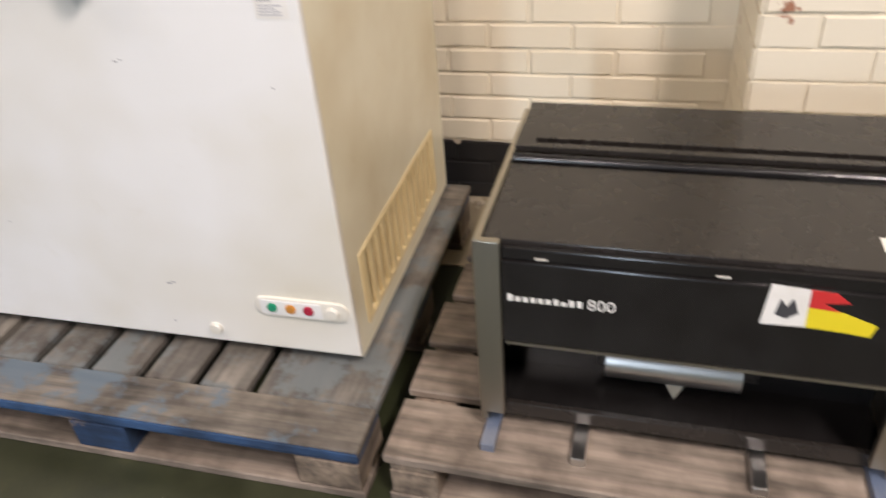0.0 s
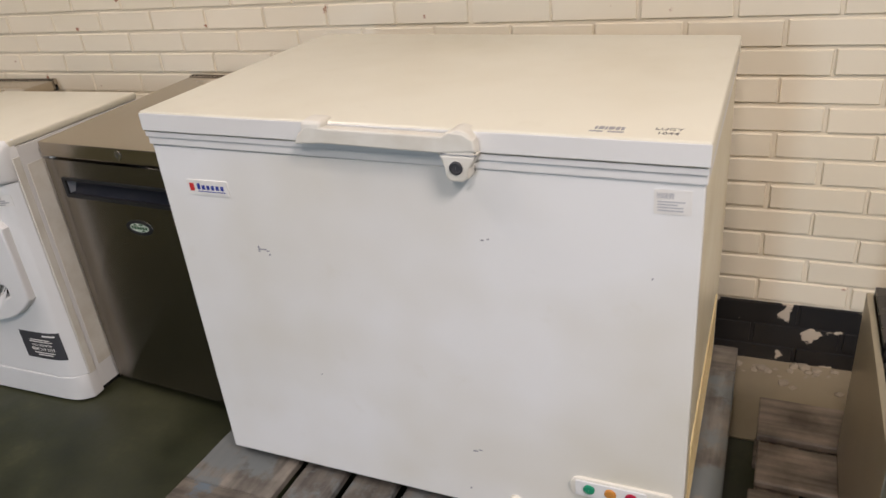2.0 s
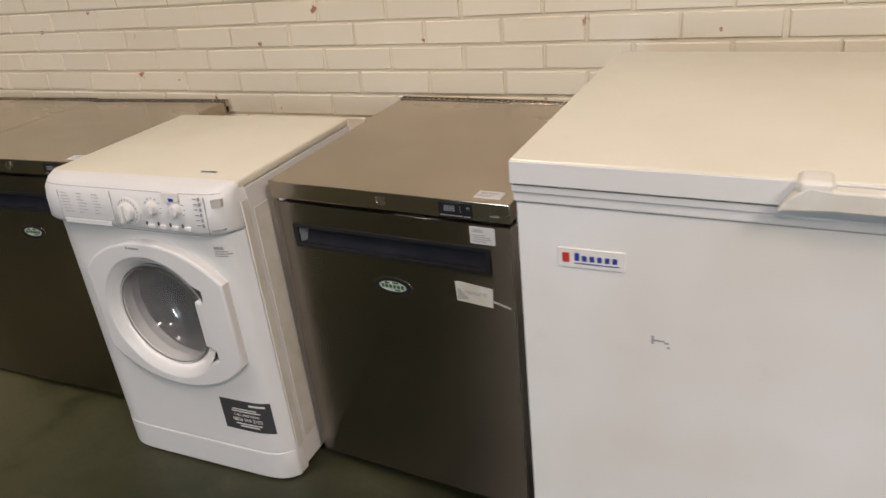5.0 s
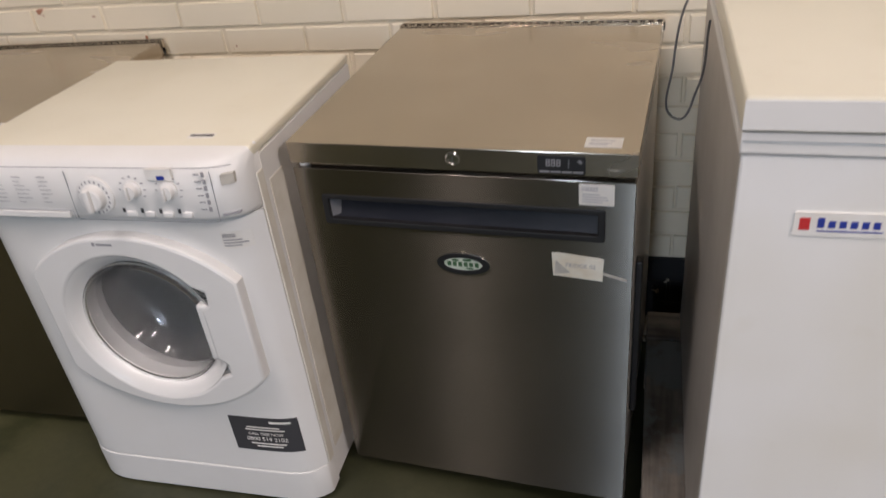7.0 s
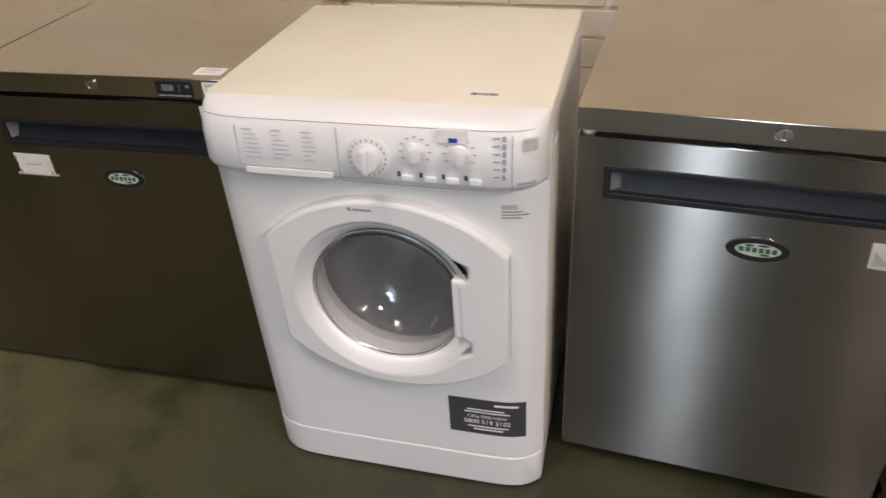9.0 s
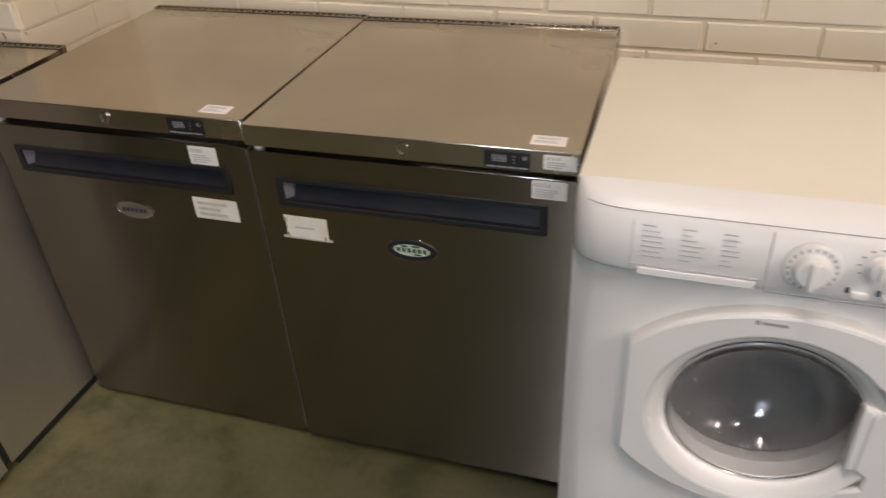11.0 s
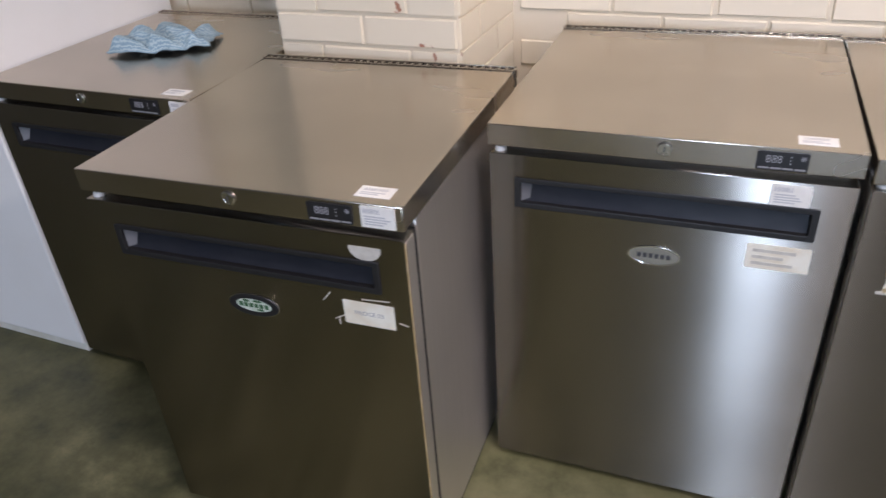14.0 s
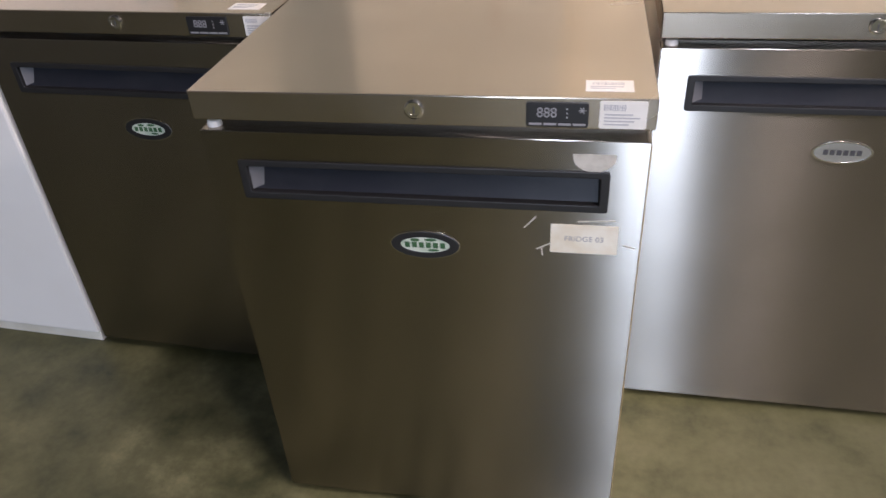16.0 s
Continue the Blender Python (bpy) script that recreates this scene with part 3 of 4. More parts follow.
# beside the washing machine
sticker(f2, 0.270, 0.808, 0.054, 0.026, PAPER, 33, rows=3)
sticker(f2, 0.254, 0.756, 0.058, 0.034, PAPER, 34)
worn = part("yellowed_label", plate([(-0.250, 0.598), (-0.163, 0.597), (-0.162, 0.645), (-0.251, 0.646), (-0.247, 0.622)], [], -0.0008, 0.0008), OLD_PAPER, f2, "yellowed paper label with brown edges")
part("print", bars(bmesh.new(), -0.230, -0.182, 0.617, 0.625, 1, -0.0008, random.Random(35), 0.95), INK_PALE, worn)
for x, z in ((-0.246, 0.603), (-0.248, 0.636), (-0.169, 0.601)):
    part("stain", plate(oval(x, z, 0.003, 0.005, 10), [], -0.0012, -0.0008), STAIN, worn, "brown spot")
part("label_residue", plate(rect(-0.258, -0.155, 0.594, 0.600, 0.002, 2), [], -0.0004, 0.001), TAPE, f2, "tape residue under the label")
# worn badge
sticker(f3, 0.205, 0.747, 0.060, 0.038, PAPER, 36)
sticker(f3, 0.204, 0.628, 0.100, 0.048, OLD_PAPER, 37, "striped_label", "brown stained paper label with ruled lines", 3, False, print_mat=TAPE)
# pulled forward
sticker(f4, 0.262, 0.8065, 0.056, 0.036, PAPER, 38)
half = [(0.205, 0.752)] + [(0.232 + 0.027 * math.cos(radians(a)), 0.748 + 0.021 * math.sin(radians(a))) for a in range(180, 361, 15)] + [(0.259, 0.752)]
part("round_sticker", plate(half, [], -0.0006, 0.001), TAPE, f4, "half torn round sticker")
tag = part("name_label", plate(rect(0.180, 0.270, 0.600, 0.646, 0.0015, 2), [], -0.0008, 0.001), OLD_PAPER, f4, "yellowed paper label reading FRIDGE 03")
writing("name_print", "FRIDGE 03", 0.0115, Matrix.Translation((0.225, -0.0009, 0.6235)) @ UPRIGHT, INK_GREY, tag)
for k, (x, z, a, l) in enumerate(((0.152, 0.647, 50, 0.024), (0.240, 0.653, 4, 0.05), (0.171, 0.609, 30, 0.022), (0.169, 0.600, -85, 0.014), (0.285, 0.614, -15, 0.016))):
    t = bmesh.new()
    add_box(t, -l / 2, l / 2, -0.0006, 0.0004, -0.0009, 0.0009)
    t.transform(Matrix.Translation((x, 0, z)) @ Matrix.Rotation(radians(-a), 4, "Y"))
    part("tape_scrap", t, TAPE, f4, "curled tape scrap")
part("worn_edge", box(0.2985, 0.3006, 0.001, 0.009, 0.03, 0.765, 0.0008), STAIN, f4, "rust stained door edge")
# with the cloth
sticker(f5, 0.276, 0.806, 0.048, 0.034, PAPER, 39)

# ---- blue cloth ----


def cloth():
    bm = bmesh.new()
    uv = bm.loops.layers.uv.new("UVMap")
    n, k = 34, 18
    rows = []
    for i in range(n + 1):
        row = []
        for j in range(k + 1):
            u, v = i / n, j / k
            x, y = (u - 0.5) * 0.255, (v - 0.5) * 0.15
            y *= 0.75 + 0.45 * math.sin(u * 2.6 + 0.4)
            fold = noise.noise(Vector((x * 22 + 4, y * 34, 1.3)))
            ridge = abs(math.sin(x * 38 + y * 30 + 1.5 * fold))
            edge = min(u, 1 - u, v, 1 - v) * 6
            z = (0.012 + 0.026 * ridge + 0.014 * fold) * min(1.0, 0.25 + edge)
            x += 0.010 * noise.noise(Vector((v * 4, u * 5, 7.7)))
            y += 0.012 * noise.noise(Vector((u * 6, v * 3, 2.2)))
            row.append((bm.verts.new((x, y, max(0.001, z))), (u * 1.6, v)))
        rows.append(row)
    for i in range(n):
        for j in range(k):
            q = (rows[i][j], rows[i + 1][j], rows[i + 1][j + 1], rows[i][j + 1])
            face = bm.faces.new([p[0] for p in q])
            for loop, p in zip(face.loops, q):
                loop[uv].uv = p[1]
    ob = part("cleaning_cloth", bm, CLOTH)
    sol = ob.modifiers.new("thickness", "SOLIDIFY")
    sol.thickness = 0.002
    ob.matrix_world = pose(-4.975, 1.715, 0.832, 0, 0, 22)
    tagged(ob, "crumpled blue and white striped cleaning cloth on a fridge", "cloth")


cloth()

# ---- washing machine ----


def washing_machine():
    """Front corners at y = 0, base at z = 0; the whole front is bowed."""
    w = thing("washing_machine", pose(-2.4855, 1.350, 0, 0, 0, 1.4), "white front loading washing machine with a closed round door", "washing machine")
    W = 0.2955
    cx, cz, R = 0.013, 0.490, 0.170

    def bow(x):
        return -0.038 * (1 - min(1.0, abs(x) / W) ** 11)

    def sliced(bm):
        for i in range(1, 32):
            x = -W + 2 * W * i / 32
            bmesh.ops.bisect_plane(bm, geom=bm.verts[:] + bm.edges[:] + bm.faces[:], plane_co=(x, 0, 0), plane_no=(1, 0, 0), dist=1e-6)

    def front(name, bm, mat, label="", parent=w):
        sliced(bm)
        for v in bm.verts:
            if v.co.y < 0.022:
                v.co.y += bow(v.co.x)
        return part(name, bm, mat, parent, label)

    # bowed front sheet with the door opening, as a ring of columns
    n = 64
    sheet = bmesh.new()
    inner, outer = [], []
    for i in range(n):
        a = 2 * math.pi * (i + 0.5) / n
        c, s = math.cos(a), math.sin(a)
        inner.append((cx + (R - 0.004) * c, cz + (R - 0.004) * s))
        tx = ((W - cx) if c > 0 else (W + cx)) / max(1e-6, abs(c))
        tz = ((0.735 - cz) if s > 0 else (cz - 0.095)) / max(1e-6, abs(s))
        k = min(tx, tz)
        outer.append((cx + k * c, cz + k * s))
    for q in ((-W, 0.095), (W, 0.095), (W, 0.735), (-W, 0.735)):
        j = min(range(n), key=lambda i: (outer[i][0] - q[0]) ** 2 + (outer[i][1] - q[1]) ** 2)
        outer[j] = q
    rings = []
    for t in (0.0, 0.12, 0.3, 0.55, 0.8, 1.0):
        rings.append([sheet.verts.new((p[0] + (q[0] - p[0]) * t, 0.0, p[1] + (q[1] - p[1]) * t)) for p, q in zip(inner, outer)])
    for a, b in zip(rings, rings[1:]):
        for i in range(n):
            sheet.faces.new((a[i], a[(i + 1) % n], b[(i + 1) % n], b[i]))
    back = [sheet.verts.new((v.co.x, 0.03, v.co.z)) for v in rings[-1]]
    for i in range(n):
        sheet.faces.new((rings[-1][i], rings[-1][(i + 1) % n], back[(i + 1) % n], back[i]))
    bmesh.ops.recalc_face_normals(sheet, faces=sheet.faces[:])
    front("front_panel", sheet, ENAMEL)
    for x in (-W, W - 0.012):
        part("side_panel", box(x, x + 0.012, 0.0305, 0.505, 0.02, 0.826, 0.002), ENAMEL, w)
    part("back_panel", box(-W + 0.013, W - 0.013, 0.493, 0.505, 0.02, 0.82), ENAMEL, w)
    part("front_frame", plate(rect(-W + 0.013, W - 0.013, 0.03, 0.82), [oval(cx, cz, R + 0.005, R + 0.005, 48)], 0.034, 0.040), ENAMEL, w)
    part("side_pressing", box(W - 0.0005, W + 0.0018, 0.045, 0.10, 0.10, 0.77, 0.001), CREAM_PLASTIC, w, "raised pressing down the side")
    part("side_edge", box(W - 0.004, W + 0.0022, 0.006, 0.03, 0.09, 0.80, 0.002), CREAM_PLASTIC, w, "yellowed corner strip")
    part("top_panel", box(-W - 0.001, W + 0.001, 0.008, 0.505, 0.827, 0.85, 0.008, seg=3), WARM_TOP_ENAMEL, w, "plain white top, warm light put into its colour")
    # bowed control panel above the door
    fac = bmesh.new()
    prof = [(0.03, 0.737), (-0.006, 0.738), (-0.020, 0.742), (-0.025, 0.750), (-0.022, 0.80), (-0.015, 0.826), (-0.003, 0.840), (0.012, 0.848), (0.03, 0.8495)]
    xs = [-W, -W + 0.004, -W + 0.012, -W + 0.025] + [-0.25 + 0.5 * i / 16 for i in range(17)] + [W - 0.025, W - 0.012, W - 0.004, W]
    def corner(x):
        d = (W - abs(x)) / 0.025
        return 0.0 if d >= 1 else (1 - math.sqrt(max(0.0, 1 - (1 - d) ** 2))) * 0.02
    grid = [[fac.verts.new((x, min(0.03, y + corner(x) + (bow(x) if y < 0.03 else 0.0)), z)) for y, z in prof] for x in xs]
    for a, b in zip(grid, grid[1:]):
        for i in range(len(prof) - 1):
            fac.faces.new((a[i], b[i], b[i + 1], a[i + 1]))
    fac.faces.new(grid[0])
    fac.faces.new(grid[-1][::-1])
    bmesh.ops.recalc_face_normals(fac, faces=fac.faces[:])
    facia = part("control_panel", fac, WHITE_PLASTIC, w, "bowed white control panel", angle=45)

    def on_panel(name, bm, mat, label="", parent=facia):
        """Built on y = 0 at true height; laid on the bowed, leaning panel."""
        sliced(bm)
        for v in bm.verts:
            v.co.y += -0.0252 + 0.06 * (v.co.z - 0.75) + bow(v.co.x)
        return part(name, bm, mat, parent, label)

    rng = random.Random(5)
    joint = bmesh.new()
    for x0, x1, z0, z1 in ((-0.2085, -0.2077, 0.742, 0.826), (-0.0385, -0.0377, 0.742, 0.760), (-0.2077, -0.0385, 0.7575, 0.7583)):
        add_box(joint, x0, x1, -0.0005, 0.002, z0, z1)
    on_panel("drawer_front", joint, INK_SOFT, "fine joints round the detergent drawer")
    on_panel("drawer_grip", box(-0.198, -0.044, -0.0042, -0.0008, 0.744, 0.756, 0.0015), ENAMEL, "drawer pull lip")
    for i in range(3):
        p = bmesh.new()
        x = -0.196 + i * 0.052
        for k in range(6):
            z = 0.812 - 0.0078 * k
            add_box(p, x, x + rng.uniform(0.012, 0.032), -0.0008, -0.0004, z - 0.0006, z + 0.0006)
        add_box(p, x, x + 0.018, -0.0008, -0.0004, 0.8195, 0.8214)
        on_panel("drawer_print", p, INK_SOFT)
    seam = bmesh.new()
    add_box(seam, -0.0325, -0.0315, -0.0004, 0.001, 0.742, 0.832)
    add_box(seam, 0.2455, 0.2465, -0.0004, 0.001, 0.742, 0.832)
    for i in range(10):
        add_box(seam, -0.03 + 0.0275 * i, -0.0025 + 0.0275 * i, -0.0004, 0.001, 0.7405, 0.7415)
    on_panel("panel_seam", seam, INK_GREY)
    cap = box(-W + 0.02, W - 0.02, -0.0006, 0.001, 0.8336, 0.8344)
    sliced(cap)
    for v in cap.verts:
        v.co.y += -0.0086 + bow(v.co.x)
    part("cap_seam", cap, INK_GREY, facia, "fine joint below the rounded top edge")
    kx, kz = 0.020, 0.787
    big = on_panel("programme_knob", lathe([(0.036, 0.002), (0.036, -0.003), (0.033, -0.005), (0.024, -0.006), (0.0215, -0.018), (0.018, -0.020), (0.0005, -0.020)], 36, kx, kz), WHITE_PLASTIC, "large white programme dial")
    on_panel("knob_ridge", box(kx - 0.0055, kx + 0.0055, -0.028, -0.017, kz - 0.021, kz + 0.021, 0.003), ENAMEL, parent=big)
    dots = bmesh.new()
    for i in range(20):
        a = radians(18 * i)
        x, z = kx + 0.0290 * math.cos(a), kz + 0.0290 * math.sin(a)
        add_box(dots, x - 0.0011, x + 0.0011, -0.0064, -0.0050, z - 0.0022, z + 0.0022)
    on_panel("dial_marks", dots, INK_GREY, parent=big)
    for sx in (0.096, 0.166):
        kn = on_panel("small_knob", lathe([(0.0165, 0.002), (0.0165, -0.003), (0.014, -0.005), (0.013, -0.015), (0.0005, -0.016)], 28, sx, 0.800), WHITE_PLASTIC, "small white dial")
        on_panel("knob_ridge", box(sx - 0.003, sx + 0.003, -0.021, -0.013, 0.788, 0.812, 0.002), ENAMEL, parent=kn)
        d = bmesh.new()
        for i in range(9):
            a = radians(-30 + 30 * i)
            x, z = sx + 0.0235 * math.cos(a), 0.800 + 0.0235 * math.sin(a)
            add_box(d, x - 0.0024, x + 0.0024, -0.0006, 0.001, z - 0.0008, z + 0.0008)
        on_panel("dial_marks", d, INK_GREY, parent=kn)
    for i in range(4):
        x = 0.082 + i * 0.036
        bt = on_panel("button", box(x - 0.010, x + 0.010, -0.004, 0.003, 0.750, 0.760, 0.002), WHITE_PLASTIC)
        on_panel("symbol", box(x - 0.017, x - 0.012, -0.0008, 0.001, 0.757, 0.765), INK, parent=bt)
    ind = bmesh.new()
    for i in range(6):
        z = 0.828 - i * 0.0125
        add_box(ind, 0.232, 0.2365, -0.0010, 0.001, z - 0.0045, z + 0.0035)
        add_box(ind, 0.218, 0.228, -0.0008, 0.001, z - 0.0009, z + 0.0009)
    on_panel("indicator_lights", ind, INK_GREY)
    on_panel("energy_sticker", box(0.262, 0.281, -0.0020, 0.006, 0.806, 0.824), TAPE, "small brown square sticker")
    writing("weight_print", "6kg", 0.016, Matrix.Translation((0.266, -0.0450, 0.775)) @ Matrix.Rotation(radians(30), 4, "Z") @ UPRIGHT, INK, facia)
    on_panel("model_print", box(0.254, 0.280, -0.003, 0.004, 0.752, 0.7555), INK_GREY)
    s = on_panel("facia_sticker", box(0.130, 0.178, -0.0012, 0.004, 0.818, 0.838), PAPER, "creased label with a blue square")
    on_panel("blue_print", box(0.150, 0.164, -0.0018, -0.0010, 0.819, 0.826), INK_BLUE, parent=s)
    lab = front("asset_label", box(0.222, 0.276, -0.0008, 0.002, 0.672, 0.706), PAPER, "white asset label")
    lp = barcode(bmesh.new(), 0.225, 0.250, 0.694, 0.702, -0.0008, rng)
    bars(lp, 0.225, 0.272, 0.675, 0.692, 3, -0.0008, rng)
    front("print", lp, INK_GREY, parent=lab)
    tl = part("top_label", box(0.158, 0.208, 0.040, 0.060, 0.8495, 0.8506), PAPER, w, "small label on the top")
    tp = barcode(bmesh.new(), -0.022, 0.022, -0.003, 0.006, 0.0, rng)
    tp.transform(Matrix.Translation((0.183, 0.050, 0.8506)) @ Matrix.Rotation(radians(-90), 4, "X"))
    part("print", tp, INK, tl)
    # porthole door: disc cut straight on both sides
    px, hw, rx, rz = 0.022, 0.226, 0.262, 0.206
    disc = []
    for i in range(96):
        a = 2 * math.pi * i / 96
        x, z = rx * math.cos(a), rz * math.sin(a)
        if abs(x) < hw:
            disc.append((px + x, 0.497 + z))
    flat = 0.138
    hole = []
    for i in range(72):
        a = 2 * math.pi * i / 72
        x, z = R * math.cos(a), R * math.sin(a)
        if x > flat:
            x = flat + (0.018 if abs(z) > 0.068 else 0.0)
        hole.append((cx + x, cz + z))
    door = front("door", plate(disc, [hole], -0.024, 0.0, 0.006), WHITE_PLASTIC, "white porthole door, closed")
    front("door_rim", lathe([(R + 0.001, -0.022), (R - 0.008, -0.017), (R - 0.018, -0.006), (R - 0.026, 0.004)], 56, cx, cz), ENAMEL, "sloping white rim round the glass", door)
    front("chrome_ring", lathe([(R - 0.025, -0.001), (R - 0.027, -0.004), (R - 0.030, -0.001)], 56, cx, cz), CHROME, parent=door)
    r2 = R - 0.027
    bowl = [(r2, -0.046), (r2 - 0.004, -0.03), (r2 - 0.012, 0.0), (r2 - 0.03, 0.035), (r2 - 0.06, 0.055), (0.03, 0.064), (0.0005, 0.065)]
    shell = bowl + [(max(0.0005, r - 0.004), y - 0.004) for r, y in bowl[::-1]]
    bowl_ob = part("porthole_glass", lathe(shell, 48, cx, cz), GLASS, door, "deep clear glass bowl", angle=60)
    bowl_ob.visible_shadow = False
    part("drum", lathe([(R + 0.004, 0.041), (R + 0.05, 0.044), (R + 0.05, 0.32), (0.0005, 0.33)], 48, cx, cz), DRUM, w, "steel drum behind the glass")
    part("door_gasket", lathe([(R - 0.012, -0.030), (R - 0.022, 0.0), (R - 0.014, 0.03), (R + 0.006, 0.042)], 48, cx, cz), GASKET, w, "grey rubber gasket")
    front("door_grip", box(cx + flat - 0.012, cx + flat + 0.030, -0.0215, 0.004, cz - 0.064, cz + 0.066, 0.005), WHITE_PLASTIC, "flat pull grip of the door", door)
    logo = bmesh.new()
    add_box(logo, -0.030, -0.024, -0.0246, -0.023, 0.683, 0.690)
    add_box(logo, -0.021, 0.012, -0.0246, -0.023, 0.684, 0.6885)
    front("maker_mark", logo, INK_GREY, parent=door)
    kp = box(-W, W, -0.002, 0.035, 0.006, 0.0935, 0.004)
    front("kick_plate", kp, WHITE_PLASTIC)
    part("base", box(-W + 0.015, W - 0.015, 0.05, 0.45, 0.0, 0.03), RUBBER, w)
    blk = front("black_sticker", box(0.113, 0.266, -0.0010, 0.002, 0.158, 0.255), INK, "black service sticker with white print")
    pr = bmesh.new()
    add_box(pr, 0.205, 0.252, -0.0016, -0.0010, 0.240, 0.2455)
    for x0, x1, z0, z1 in ((0.150, 0.225, 0.2255, 0.2285), (0.145, 0.235, 0.2185, 0.2215), (0.150, 0.232, 0.178, 0.181), (0.162, 0.222, 0.170, 0.1735)):
        add_box(pr, x0, x1, -0.0016, -0.0010, z0, z1)
    front("print", pr, PAPER, parent=blk)
    for text, size, z in (("CALL FREE NOW", 0.0105, 0.2075), ("0800 519 2102", 0.0155, 0.1925)):
        words = writing("print", text, size, Matrix(), PAPER, blk)
        for v in words.data.vertices:
            v.co = (v.co.x + 0.190, bow(v.co.x + 0.190) - 0.0012 - v.co.z, v.co.y + z)
    return w


washing_machine()

# ---- pallets ----


def pallet_board(bm_size, mats, m, parent, name="deck_board"):
    x0, x1, y0, y1, z0, z1 = bm_size
    ob = part(name, box(x0, x1, y0, y1, z0, z1, 0.003, seg=1), mats, parent, smooth=False)
    ob.matrix_local = m
    return ob


def blue_pallet():
    p = thing("blue_pallet", pose(-1.525, 0.932, 0), "worn blue wooden pallet under the chest freezer", "pallet", "wooden pallets")
    L, D, H = 1.195, 1.0, 0.142
    I = Matrix()
    pallet_board((0, L, 0, 0.112, H - 0.022, H), BLUE_WOOD_X, I, p)
    pallet_board((0, L, D - 0.112, D, H - 0.022, H), BLUE_WOOD_X, I, p)
    pitch, gap = 0.1335, 0.024
    edges = [0.0] + [0.243 + pitch * i for i in range(6)] + [L]
    for i in range(7):
        a = edges[i] + (gap if i else 0.0)
        pallet_board((a, edges[i + 1], 0.1135, D - 0.1135, H - 0.023, H - 0.001), BLUE_WOOD_Y, I, p)
    for y in (0.0, 0.43, D - 0.14):
        pallet_board((0.004, L - 0.004, y + 0.004, y + 0.13, H - 0.042, H - 0.0235), BLUE_PAINT, I, p, "stringer_board")
        for bx in (0.0, 0.535, L - 0.145):
            pallet_board((bx + 0.006, bx + 0.139, y + 0.002, y + 0.136, 0.0225, H - 0.0425), BLUE_PAINT if bx == 0.535 else BARE_WOOD_Y, I, p, "block")
        pallet_board((0, L, y, y + 0.1, 0.0, 0.022), BARE_WOOD, I, p, "base_board")
    pallet_board((0.0, L, -0.004, -0.0005, H - 0.026, H - 0.004), BLUE_PAINT, I, p, "painted_edge")


def bare_pallet():
    p = thing("bare_pallet", pose(-0.285, 0.945, 0, 0, 0, -1.2), "grey unpainted wooden pallet under the grill", "pallet", "wooden pallets")
    L, H = 1.1, 0.128
    I = Matrix()
    y = 0.0
    rng = random.Random(8)
    for wd in (0.150, 0.125, 0.145, 0.135, 0.150):
        pallet_board((rng.uniform(-0.006, 0.006), L, y, y + wd, H - 0.02, H + rng.uniform(-0.002, 0.002)), BARE_WOOD, I, p)
        y += wd + 0.024
    D = y - 0.024
    for x in (0.0, 0.5, L - 0.1):
        pallet_board((x + 0.008, x + 0.098, 0.004, D - 0.004, H - 0.04, H - 0.0225), BARE_WOOD_Y, I, p, "stringer_board")
        for yy in (0.0, D * 0.45, D - 0.13):
            pallet_board((x + 0.006, x + 0.1, yy + 0.003, yy + 0.125, 0.0205, H - 0.0405), BARE_WOOD_Y, I, p, "block")
    for yy in (0.0, D * 0.45, D - 0.13):
        pallet_board((0.0, L, yy, yy + 0.1, 0.0, 0.02), BARE_WOOD, I, p, "base_board")
    return D


blue_pallet()
bare_pallet()

# ---- chest freezer ----


